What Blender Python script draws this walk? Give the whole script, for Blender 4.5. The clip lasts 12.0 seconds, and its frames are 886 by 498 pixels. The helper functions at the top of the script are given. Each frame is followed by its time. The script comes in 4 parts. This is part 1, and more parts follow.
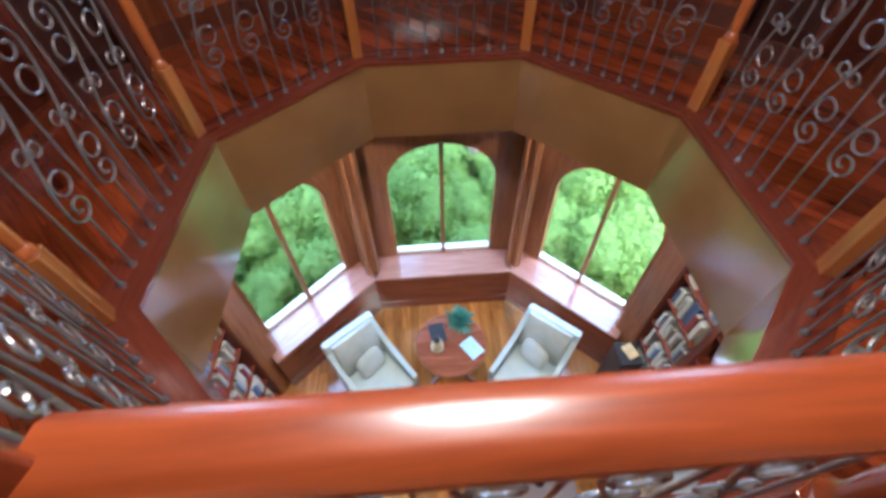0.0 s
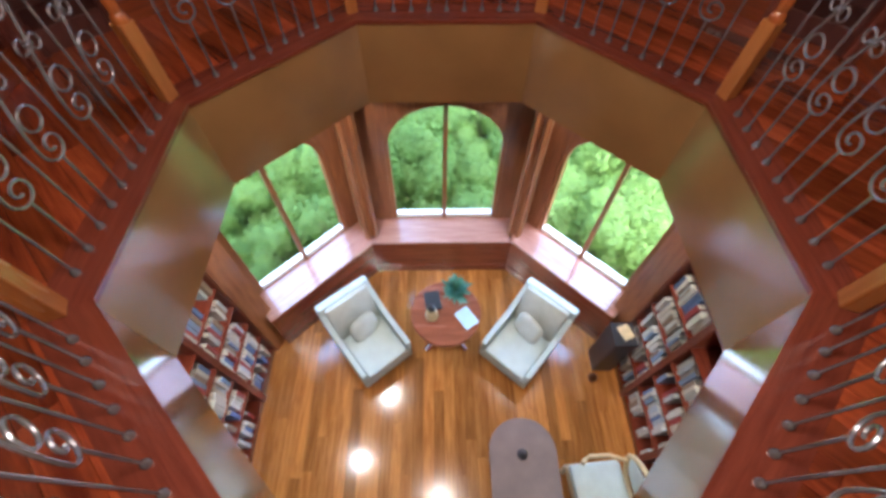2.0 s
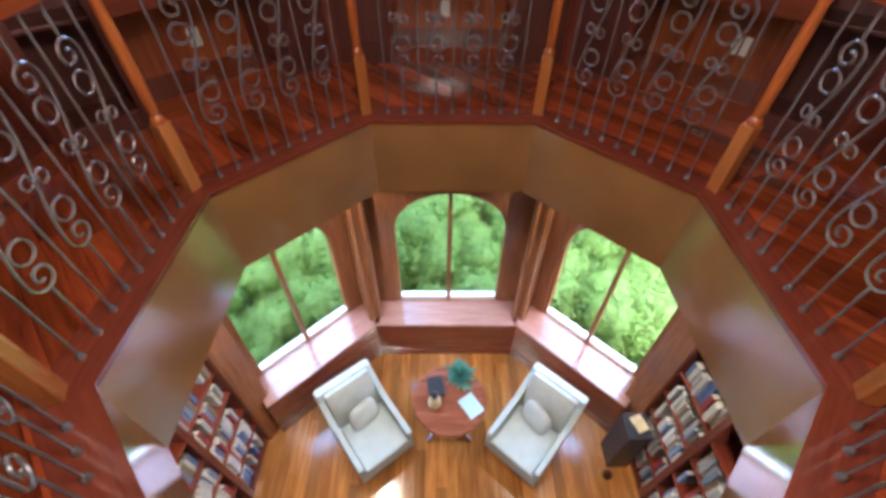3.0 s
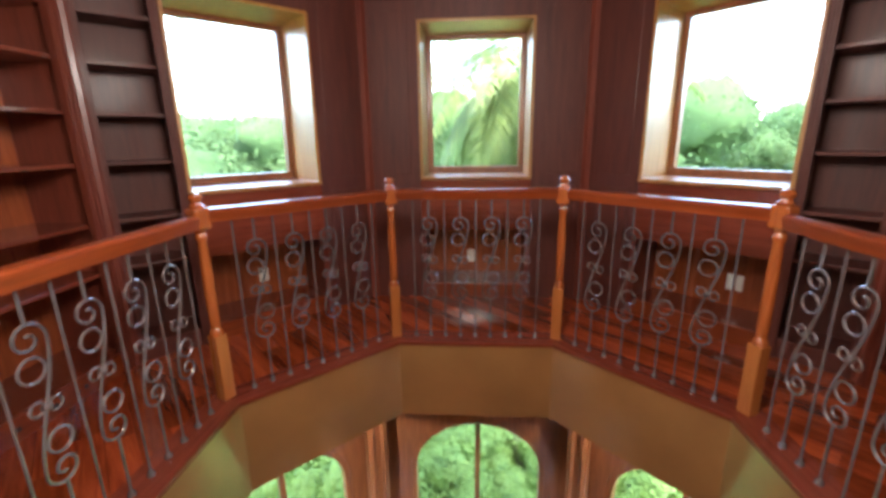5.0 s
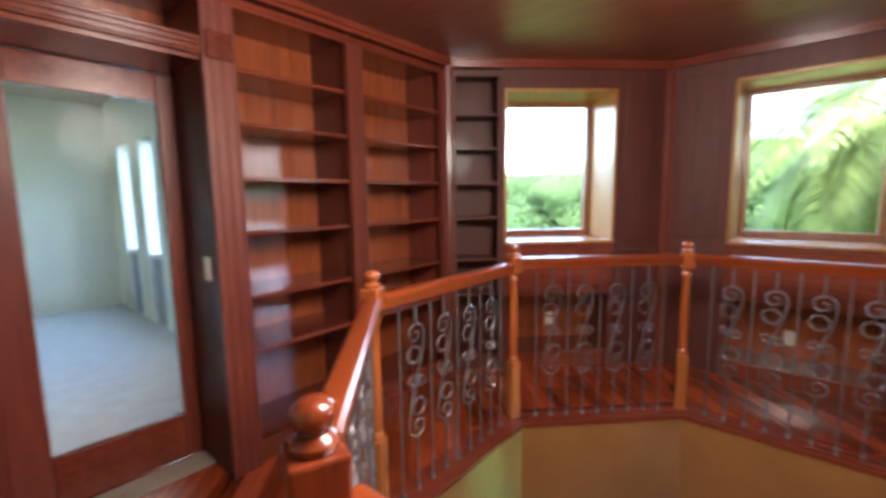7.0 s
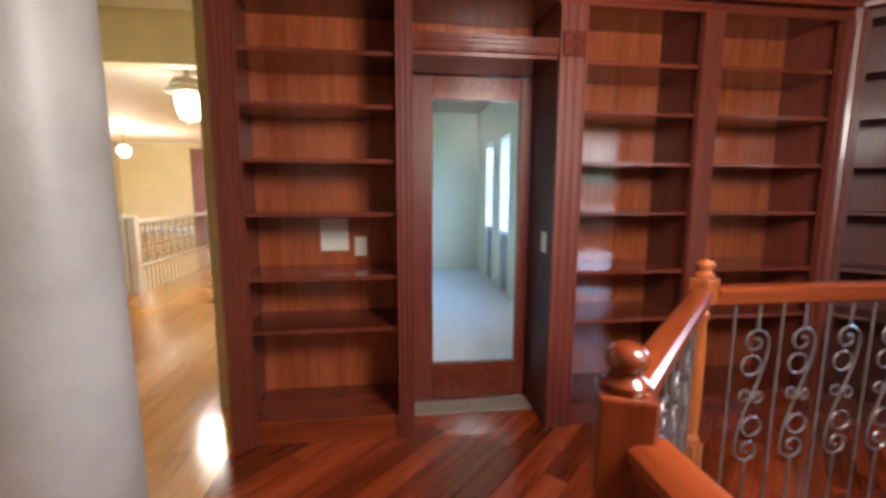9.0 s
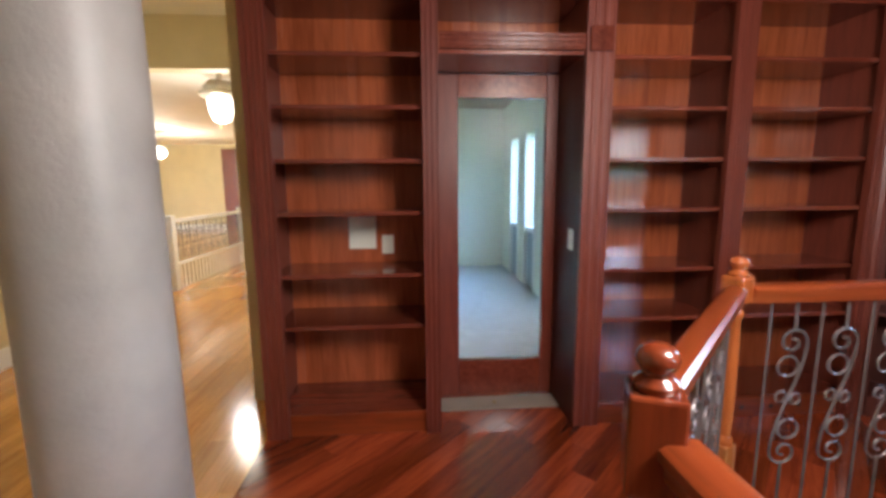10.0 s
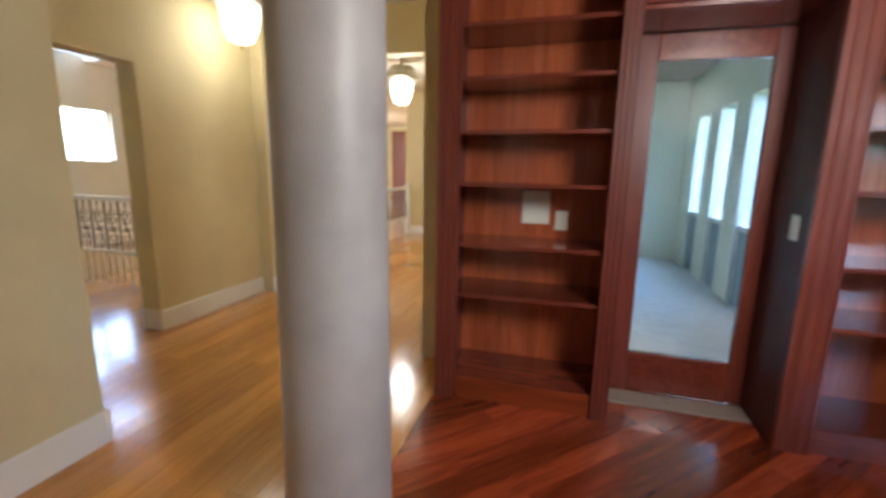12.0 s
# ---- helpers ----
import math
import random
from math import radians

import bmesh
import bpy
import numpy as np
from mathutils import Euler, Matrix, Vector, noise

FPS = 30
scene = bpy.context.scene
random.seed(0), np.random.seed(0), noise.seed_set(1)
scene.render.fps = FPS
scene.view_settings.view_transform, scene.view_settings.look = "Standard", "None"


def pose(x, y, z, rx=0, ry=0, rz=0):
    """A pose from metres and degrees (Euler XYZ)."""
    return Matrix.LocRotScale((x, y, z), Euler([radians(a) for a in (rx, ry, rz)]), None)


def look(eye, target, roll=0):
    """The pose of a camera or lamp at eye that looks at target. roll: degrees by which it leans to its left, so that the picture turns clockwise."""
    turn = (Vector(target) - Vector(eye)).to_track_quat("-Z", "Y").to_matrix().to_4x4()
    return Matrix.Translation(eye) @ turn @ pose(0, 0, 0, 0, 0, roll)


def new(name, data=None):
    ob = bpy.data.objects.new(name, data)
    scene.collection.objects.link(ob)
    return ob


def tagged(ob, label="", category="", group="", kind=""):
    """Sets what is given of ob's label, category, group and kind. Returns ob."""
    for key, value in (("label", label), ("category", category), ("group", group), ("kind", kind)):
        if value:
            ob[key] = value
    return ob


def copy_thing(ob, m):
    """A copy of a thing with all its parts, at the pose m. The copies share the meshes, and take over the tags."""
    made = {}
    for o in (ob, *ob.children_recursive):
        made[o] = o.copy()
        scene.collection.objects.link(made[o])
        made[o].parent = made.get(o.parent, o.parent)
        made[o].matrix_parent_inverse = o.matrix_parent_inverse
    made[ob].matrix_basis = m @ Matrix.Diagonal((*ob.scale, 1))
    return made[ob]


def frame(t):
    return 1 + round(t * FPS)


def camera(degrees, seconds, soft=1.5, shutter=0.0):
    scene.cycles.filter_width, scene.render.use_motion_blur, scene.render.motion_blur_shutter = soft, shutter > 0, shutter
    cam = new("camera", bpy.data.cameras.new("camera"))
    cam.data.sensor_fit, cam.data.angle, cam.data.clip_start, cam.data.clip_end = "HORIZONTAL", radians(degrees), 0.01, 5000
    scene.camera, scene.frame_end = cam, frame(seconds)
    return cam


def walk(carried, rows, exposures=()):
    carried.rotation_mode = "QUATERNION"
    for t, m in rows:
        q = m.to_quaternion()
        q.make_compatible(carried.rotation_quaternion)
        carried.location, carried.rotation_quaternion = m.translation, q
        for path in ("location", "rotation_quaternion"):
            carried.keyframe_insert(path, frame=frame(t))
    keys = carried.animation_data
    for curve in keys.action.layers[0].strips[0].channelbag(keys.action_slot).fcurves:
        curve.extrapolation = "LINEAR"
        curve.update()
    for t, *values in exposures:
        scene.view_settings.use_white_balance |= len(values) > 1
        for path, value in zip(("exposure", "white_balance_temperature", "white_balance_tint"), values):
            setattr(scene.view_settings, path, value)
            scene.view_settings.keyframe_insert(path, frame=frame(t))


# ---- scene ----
cam = camera(92.6, 12.0, soft=3.4, shutter=0.4)
PATH = [
    (0, (-0.167, -1.469, 1.368), (-0.103, -0.196, -0.174), -1.4),
    (0.1, (-0.15, -1.432, 1.374), (-0.099, -0.186, -0.191), -1.7),
    (0.3, (-0.144, -1.353, 1.386), (-0.093, -0.173, -0.228), -1.4),
    (0.5, (-0.148, -1.324, 1.387), (-0.098, -0.181, -0.251), -0.6),
    (1, (-0.108, -1.282, 1.363), (-0.072, -0.206, -0.322), 0.2),
    (1.5, (-0.08, -1.233, 1.356), (-0.05, -0.183, -0.346), 0.5),
    (2, (-0.071, -1.218, 1.36), (-0.043, -0.125, -0.315), 0.7),
    (2.5, (-0.074, -1.215, 1.378), (-0.051, 0.012, -0.201), 0.8),
    (3, (-0.076, -1.223, 1.4), (-0.065, 0.167, -0.038), 0.4),
    (3.2, (-0.074, -1.232, 1.411), (-0.067, 0.228, 0.044), 0.2),
    (4.8, (-0.017, -1.426, 1.371), (-0.115, 0.484, 0.785), -0.6),
    (5, (-0.012, -1.425, 1.381), (-0.157, 0.506, 0.882), -0.9),
    (5.5, (0.004, -1.468, 1.386), (-0.332, 0.478, 1.074), -0.9),
    (6, (0.018, -1.532, 1.43), (-0.618, 0.35, 1.194), -1.1),
    (6.5, (-0.016, -1.633, 1.425), (-0.957, 0.12, 1.226), -0.9),
    (7, (-0.002, -1.723, 1.449), (-1.296, -0.218, 1.206), -0.8),
    (7.5, (0.039, -1.764, 1.393), (-1.623, -0.679, 1.149), -0.2),
    (9.3, (0.102, -1.793, 1.407), (-1.869, -1.6, 1.125), -0.1),
    (9.5, (0.109, -1.798, 1.413), (-1.862, -1.624, 1.125), -0.3),
    (10, (0.11, -1.802, 1.414), (-1.865, -1.67, 1.125), -0.5),
    (10.5, (0.116, -1.809, 1.414), (-1.862, -1.76, 1.121), -0.6),
    (11, (0.131, -1.833, 1.412), (-1.844, -1.919, 1.104), -0.3),
    (11.5, (0.128, -1.863, 1.406), (-1.826, -2.132, 1.077), -0.1),
    (12, (0.116, -1.966, 1.345), (-1.777, -2.502, 0.982), 1.0),
]

walk(cam, [(t, look(eye, target, roll)) for t, eye, target, roll in PATH],
     [(0, 4.9, 5400, 5), (0.5, 4.95, 5450, 5), (1.5, 4.9, 5750, 8), (2.5, 4.95, 5900, 10), (5.5, 5.05, 6250, 13), (7.7, 5.05, 6200, 14), (9.5, 5.0, 6000, 13), (12, 4.8, 5700, 10)])

# ---- world and sun ----
world = bpy.data.worlds.new("overcast_sky")
scene.world = world
world.use_nodes = True
wn = world.node_tree.nodes
sky = wn.new("ShaderNodeTexSky")
sky.sky_type, sky.sun_disc = "NISHITA", False
sky.sun_elevation, sky.sun_rotation = radians(66), radians(162)
sky.air_density, sky.dust_density, sky.ozone_density = 1.0, 2.0, 1.0
world.node_tree.links.new(sky.outputs[0], wn["Background"].inputs[0])
wn["Background"].inputs[1].default_value = 0.15
sun = new("sun", bpy.data.lights.new("sun", "SUN"))
sun.data.energy, sun.data.angle, sun.data.color = 0.5, radians(60), (1.0, 0.97, 0.92)
sun.matrix_world = look((0, 0, 30), (-4.1, 12.7, 0))


# ---- materials ----
def shader(name, rough, metal=0.0, coat=0.0):
    m = bpy.data.materials.new(name)
    m.use_nodes = True
    b = m.node_tree.nodes["Principled BSDF"]
    b.inputs["Roughness"].default_value = rough
    b.inputs["Metallic"].default_value = metal
    b.inputs["Coat Weight"].default_value = coat
    b.inputs["Coat Roughness"].default_value = 0.12
    return m, m.node_tree.nodes, m.node_tree.links, b


def ramp(n, stops):
    r = n.new("ShaderNodeValToRGB")
    while len(r.color_ramp.elements) < len(stops):
        r.color_ramp.elements.new(0.5)
    for e, (p, c) in zip(r.color_ramp.elements, stops):
        e.position, e.color = p, (*c, 1)
    return r


def wood(name, dark, light, rough=0.3, coat=0.4, stretch=(1, 14, 14), vary=0.35, bump=0.05, haze=0.12):
    """Varnished timber; stretch: grain frequency along x, y, z of the piece."""
    m, n, k, b = shader(name, rough, 0.0, coat)
    b.inputs["Coat Roughness"].default_value = haze
    tc, mp, info = n.new("ShaderNodeTexCoord"), n.new("ShaderNodeMapping"), n.new("ShaderNodeObjectInfo")
    mp.inputs["Scale"].default_value = stretch
    shift = n.new("ShaderNodeVectorMath")
    shift.operation = "ADD"
    scatter = n.new("ShaderNodeMath")
    scatter.operation, scatter.inputs[1].default_value = "MULTIPLY", 37.0
    k.new(info.outputs["Random"], scatter.inputs[0])
    k.new(tc.outputs["Object"], shift.inputs[0])
    k.new(scatter.outputs[0], shift.inputs[1])
    k.new(shift.outputs[0], mp.inputs["Vector"])
    grain, broad = n.new("ShaderNodeTexNoise"), n.new("ShaderNodeTexNoise")
    grain.inputs["Scale"].default_value, grain.inputs["Detail"].default_value, grain.inputs["Roughness"].default_value = 3.0, 8, 0.65
    grain.inputs["Distortion"].default_value = 0.6
    broad.inputs["Scale"].default_value, broad.inputs["Detail"].default_value = 0.7, 3
    k.new(mp.outputs[0], grain.inputs["Vector"])
    k.new(mp.outputs[0], broad.inputs["Vector"])
    mix = n.new("ShaderNodeMath")
    mix.operation = "ADD"
    half = n.new("ShaderNodeMath")
    half.operation, half.inputs[1].default_value = "MULTIPLY_ADD", 0.5
    half.inputs[2].default_value = -0.25
    k.new(broad.outputs[0], half.inputs[0])
    k.new(grain.outputs[0], mix.inputs[0])
    k.new(half.outputs[0], mix.inputs[1])
    mid = tuple((a + c) / 2 for a, c in zip(dark, light))
    r = ramp(n, [(0.25, dark), (0.5, mid), (0.75, light)])
    k.new(mix.outputs[0], r.inputs[0])
    hsv = n.new("ShaderNodeHueSaturation")
    val = n.new("ShaderNodeMapRange")
    val.inputs["To Min"].default_value, val.inputs["To Max"].default_value = 1 - vary, 1 + vary
    k.new(info.outputs["Random"], val.inputs["Value"])
    k.new(val.outputs[0], hsv.inputs["Value"])
    k.new(r.outputs[0], hsv.inputs["Color"])
    k.new(hsv.outputs[0], b.inputs["Base Color"])
    rr = n.new("ShaderNodeMapRange")
    rr.inputs["To Min"].default_value, rr.inputs["To Max"].default_value = rough * 0.75, rough * 1.35
    k.new(broad.outputs[0], rr.inputs["Value"])
    k.new(rr.outputs[0], b.inputs["Roughness"])
    bp = n.new("ShaderNodeBump")
    bp.inputs["Strength"].default_value, bp.inputs["Distance"].default_value = bump, 0.01
    k.new(grain.outputs[0], bp.inputs["Height"])
    k.new(bp.outputs[0], b.inputs["Normal"])
    return m


def paint(name, colour, rough=0.55, spread=0.12, scale=3.0, bump=0.04, coat=0.0, metal=0.0, fine=60.0, random_hue=False):
    m, n, k, b = shader(name, rough, metal, coat)
    tc, a, f = n.new("ShaderNodeTexCoord"), n.new("ShaderNodeTexNoise"), n.new("ShaderNodeTexNoise")
    a.inputs["Scale"].default_value, a.inputs["Detail"].default_value = scale, 5
    f.inputs["Scale"].default_value, f.inputs["Detail"].default_value = fine, 4
    k.new(tc.outputs["Object"], a.inputs["Vector"])
    k.new(tc.outputs["Object"], f.inputs["Vector"])
    lo, hi = tuple(c * (1 - spread) for c in colour), tuple(min(1, c * (1 + spread)) for c in colour)
    r = ramp(n, [(0.3, lo), (0.7, hi)])
    k.new(a.outputs[0], r.inputs[0])
    k.new(r.outputs[0], b.inputs["Base Color"])
    bp = n.new("ShaderNodeBump")
    bp.inputs["Strength"].default_value, bp.inputs["Distance"].default_value = bump, 0.004
    k.new(f.outputs[0], bp.inputs["Height"])
    k.new(bp.outputs[0], b.inputs["Normal"])
    return m


def assorted(name, colours, rough=0.5):
    """A colour picked for each object by its random number."""
    m, n, k, b = shader(name, rough)
    info = n.new("ShaderNodeObjectInfo")
    r = ramp(n, [(i / len(colours), c) for i, c in enumerate(colours)])
    r.color_ramp.interpolation = "CONSTANT"
    k.new(info.outputs["Random"], r.inputs[0])
    tex = n.new("ShaderNodeTexNoise")
    tex.inputs["Scale"].default_value = 40
    mx = n.new("ShaderNodeMixRGB")
    mx.blend_type, mx.inputs[0].default_value = "MULTIPLY", 0.3
    k.new(r.outputs[0], mx.inputs[1])
    k.new(tex.outputs[0], mx.inputs[2])
    k.new(mx.outputs[0], b.inputs["Base Color"])
    return m


def leafy(name, dark, light, rough=0.5, scale=2.0):
    m, n, k, b = shader(name, rough)
    geo, tc, tex = n.new("ShaderNodeNewGeometry"), n.new("ShaderNodeTexCoord"), n.new("ShaderNodeTexNoise")
    tex.inputs["Scale"].default_value = scale
    k.new(tc.outputs["Object"], tex.inputs["Vector"])
    mx = n.new("ShaderNodeMath")
    mx.operation = "MULTIPLY_ADD"
    mx.inputs[1].default_value = 0.5
    k.new(geo.outputs["Random Per Island"], mx.inputs[0])
    k.new(tex.outputs[0], mx.inputs[2])
    r = ramp(n, [(0.4, dark), (1.0, light)])
    k.new(mx.outputs[0], r.inputs[0])
    k.new(r.outputs[0], b.inputs["Base Color"])
    thin, mix = n.new("ShaderNodeBsdfTranslucent"), n.new("ShaderNodeMixShader")
    mix.inputs[0].default_value = 0.3
    k.new(r.outputs[0], thin.inputs["Color"])
    k.new(b.outputs[0], mix.inputs[1])
    k.new(thin.outputs[0], mix.inputs[2])
    k.new(mix.outputs[0], n["Material Output"].inputs[0])
    return m


def glow(name, colour, strength):
    m, n, k, b = shader(name, 0.4)
    b.inputs["Base Color"].default_value = (0.9, 0.87, 0.8, 1)
    b.inputs["Emission Color"].default_value = (*colour, 1)
    b.inputs["Emission Strength"].default_value = strength
    return m


def clear_glass(name):
    m = bpy.data.materials.new(name)
    m.use_nodes = True
    n, k = m.node_tree.nodes, m.node_tree.links
    n.remove(n["Principled BSDF"])
    t, g, mx, fr = n.new("ShaderNodeBsdfTransparent"), n.new("ShaderNodeBsdfGlossy"), n.new("ShaderNodeMixShader"), n.new("ShaderNodeLayerWeight")
    g.inputs["Roughness"].default_value = 0.02
    t.inputs[0].default_value = (0.96, 0.98, 0.97, 1)
    fr.inputs[0].default_value = 0.5
    power, scaled = n.new("ShaderNodeMath"), n.new("ShaderNodeMath")
    power.operation, power.inputs[1].default_value = "POWER", 5.0
    scaled.operation, scaled.inputs[1].default_value, scaled.inputs[2].default_value = "MULTIPLY_ADD", 0.7, 0.002
    k.new(fr.outputs["Facing"], power.inputs[0])
    k.new(power.outputs[0], scaled.inputs[0])
    k.new(scaled.outputs[0], mx.inputs[0])
    k.new(t.outputs[0], mx.inputs[1])
    k.new(g.outputs[0], mx.inputs[2])
    k.new(mx.outputs[0], n["Material Output"].inputs[0])
    return m


MAHOG = wood("mahogany_panel", (0.11, 0.020, 0.012), (0.20, 0.044, 0.024), 0.40, 0.28, (10, 10, 0.9), 0.15)
# Mahogany darkened: shade on window-side joinery and door reveals put into the colour.
DARKPANEL = wood("shaded_mahogany_panel", (0.060, 0.012, 0.008), (0.115, 0.025, 0.015), 0.55, 0.06, (10, 10, 0.9), 0.15)
MAHOG_H = wood("mahogany_board", (0.11, 0.019, 0.011), (0.23, 0.049, 0.024), 0.22, 0.8, (0.9, 10, 10), 0.15)
BACKING = wood("bookcase_backing", (0.20, 0.040, 0.014), (0.46, 0.115, 0.036), 0.24, 1.0, (9, 9, 0.7), 0.2, 0.05, 0.16)
RAILWOOD = wood("polished_handrail", (0.13, 0.020, 0.005), (0.28, 0.054, 0.011), 0.30, 0.3, (0.8, 14, 14), 0.1, 0.05, 0.16)
NEWELWOOD = wood("orange_newel_wood", (0.22, 0.045, 0.010), (0.44, 0.12, 0.028), 0.22, 0.7, (12, 12, 0.9), 0.1)
BLOCKWOOD = wood("honey_newel_block", (0.29, 0.085, 0.020), (0.46, 0.16, 0.042), 0.25, 0.6, (8, 8, 0.9), 0.1)
POSTWOOD = wood("polished_newel", (0.10, 0.015, 0.005), (0.22, 0.040, 0.011), 0.22, 0.7, (12, 12, 0.9), 0.1)
REVEAL = wood("orange_reveal_wood", (0.32, 0.13, 0.03), (0.52, 0.25, 0.07), 0.35, 0.4, (6, 6, 0.8), 0.1)
GALLERY_PLANK = wood("red_floorboard", (0.13, 0.018, 0.008), (0.42, 0.080, 0.022), 0.13, 0.6, (0.9, 9, 9), 0.45, 0.03)
HALL_PLANK = wood("honey_floorboard", (0.40, 0.16, 0.025), (0.66, 0.31, 0.06), 0.14, 0.5, (0.8, 9, 9), 0.16, 0.03)
LOWER_PLANK = wood("amber_floorboard", (0.24, 0.075, 0.014), (0.56, 0.23, 0.055), 0.16, 0.5, (0.8, 9, 9), 0.3, 0.03)
FRAMEWOOD = wood("window_frame_wood", (0.16, 0.05, 0.018), (0.34, 0.13, 0.05), 0.35, 0.3, (8, 8, 0.8), 0.1)
SILLWOOD = wood("glossy_sill_wood", (0.25, 0.11, 0.08), (0.42, 0.21, 0.16), 0.14, 1.0, (0.8, 8, 8), 0.1)
CEILWOOD = wood("ceiling_board_wood", (0.12, 0.032, 0.020), (0.25, 0.08, 0.045), 0.42, 0.2, (0.7, 8, 8), 0.1)
CREAM = paint("cream_wall_paint", (0.64, 0.55, 0.32), 0.6, 0.05)
FASCIA = paint("tan_gloss_paint", (0.30, 0.148, 0.052), 0.16, 0.14, 2.0, 0.03, 0.9)
WHITE = paint("white_paint", (0.80, 0.79, 0.74), 0.45, 0.04)
PALEWALL = paint("pale_room_paint", (0.80, 0.79, 0.64), 0.6, 0.04)
COLUMNPAINT = paint("grey_white_column_paint", (0.39, 0.37, 0.35), 0.45, 0.16, 3.5, 0.25)
GREYBLUE = paint("grey_blue_paint", (0.30, 0.36, 0.38), 0.5, 0.08)
CEIL = paint("white_ceiling_paint", (0.80, 0.77, 0.68), 0.7, 0.03)
CARPET = paint("pale_carpet", (0.62, 0.64, 0.64), 0.95, 0.08, 9.0, 0.5, 0, 0, 300.0)
IRON = paint("dark_wrought_iron", (0.25, 0.22, 0.22), 0.27, 0.3, 8.0, 0.15, 0.0, 0.65)
PLATE = paint("ivory_plastic", (0.80, 0.78, 0.68), 0.35, 0.03)
LINEN = paint("pale_blue_upholstery", (0.50, 0.56, 0.545), 0.85, 0.08, 6.0, 0.4, 0, 0, 220.0)
CUSHION = paint("greige_cushion_cloth", (0.46, 0.465, 0.42), 0.9, 0.12, 5.0, 0.5, 0, 0, 220.0)
DARKLEG = wood("dark_leg_wood", (0.04, 0.012, 0.006), (0.10, 0.03, 0.014), 0.35, 0.3, (8, 8, 1), 0.1)
TABLEWOOD = wood("table_wood", (0.15, 0.040, 0.018), (0.30, 0.092, 0.046), 0.25, 0.5, (1, 9, 9), 0.1)
DESKTOP = paint("taupe_leather", (0.15, 0.10, 0.095), 0.5, 0.18, 4.0, 0.3, 0.0)
GILT = paint("cream_gilt_wood", (0.62, 0.48, 0.28), 0.4, 0.2, 12.0, 0.2)
BOOKS = assorted("book_cloth", [(0.72, 0.70, 0.65), (0.52, 0.52, 0.50), (0.22, 0.30, 0.46), (0.60, 0.57, 0.50), (0.72, 0.70, 0.66), (0.35, 0.05, 0.05), (0.70, 0.68, 0.62), (0.55, 0.60, 0.64), (0.66, 0.62, 0.52), (0.12, 0.2, 0.42), (0.75, 0.73, 0.70), (0.3, 0.22, 0.16)])
PAPER = paint("page_edges", (0.74, 0.70, 0.60), 0.9, 0.1, 30.0)
BLACK = paint("black_lacquer", (0.03, 0.03, 0.035), 0.35, 0.2)
TEAL = leafy("teal_leaf", (0.05, 0.18, 0.13), (0.16, 0.38, 0.28))
GRASS = leafy("lawn", (0.05, 0.10, 0.014), (0.085, 0.15, 0.026), 0.8, 0.8)
SHRUB = leafy("shrub_leaf", (0.080, 0.145, 0.017), (0.120, 0.205, 0.033), 0.7, 1.2)
TREELEAF = leafy("tree_leaf", (0.042, 0.088, 0.022), (0.075, 0.130, 0.034), 0.9, 0.25)
PALMLEAF = leafy("palm_leaf", (0.060, 0.100, 0.017), (0.14, 0.185, 0.034), 0.75, 0.8)
BARK = paint("grey_bark", (0.22, 0.18, 0.14), 0.9, 0.3, 8.0, 0.8)
GLASS = clear_glass("window_glass")
LAMPGLOW = glow("lit_glass_shade", (1.0, 0.88, 0.66), 0.35)
SPOTGLOW = glow("lit_downlight_lens", (1.0, 0.93, 0.82), 1.6)
PEWTER = paint("pale_pewter", (0.52, 0.49, 0.42), 0.35, 0.15, 12.0, 0.2, 0, 0.6)
BRASS = paint("aged_brass", (0.45, 0.33, 0.16), 0.3, 0.2, 10.0, 0.1, 0, 0.9)
PAVE = paint("worn_threshold", (0.30, 0.25, 0.20), 0.8, 0.1)


# ---- mesh helpers ----
def link(name, bm, material, parent=None, label="", m=None, smooth=False):
    me = bpy.data.meshes.new(name)
    bmesh.ops.recalc_face_normals(bm, faces=bm.faces)
    bm.to_mesh(me)
    bm.free()
    me.materials.append(material)
    if smooth:
        for p in me.polygons:
            p.use_smooth = True
        me.set_sharp_from_angle(angle=radians(35))
    ob = new(name, me)
    if parent is not None:
        ob.parent = parent
    if m is not None:
        ob.matrix_basis = m
    if label:
        ob["label"] = label
    return ob


def part(name, bm, material, parent, label="", smooth=False):
    return link(name, bm, material, parent, label, None, smooth)


def share(name, me, parent, m):
    ob = new(name, me)
    ob.parent = parent
    ob.matrix_basis = m
    return ob


def thing(name, label, category, m=None, group="", kind=""):
    ob = new(name)
    ob.empty_display_size = 0.1
    if m is not None:
        ob.matrix_basis = m
    return tagged(ob, label, category, group, kind)


def setting(name, bm, material, label, category="", m=None, smooth=False):
    return tagged(link(name, bm, material, None, "", m, smooth), label, category or name.split("_")[0], "", "structure")


def box(x0, x1, y0, y1, z0, z1, bevel=0.0, bm=None, m=None):
    own = bmesh.new()
    c = bmesh.ops.create_cube(own, size=1, matrix=Matrix.LocRotScale(((x0 + x1) / 2, (y0 + y1) / 2, (z0 + z1) / 2), None, (x1 - x0, y1 - y0, z1 - z0)))
    if bevel:
        bmesh.ops.bevel(own, geom=own.edges[:], offset=bevel, segments=2, affect="EDGES", profile=0.5)
    if m is not None:
        own.transform(m)
    if bm is None:
        return own
    me = bpy.data.meshes.new("temp")
    own.to_mesh(me)
    own.free()
    bm.from_mesh(me)
    bpy.data.meshes.remove(me)
    return bm


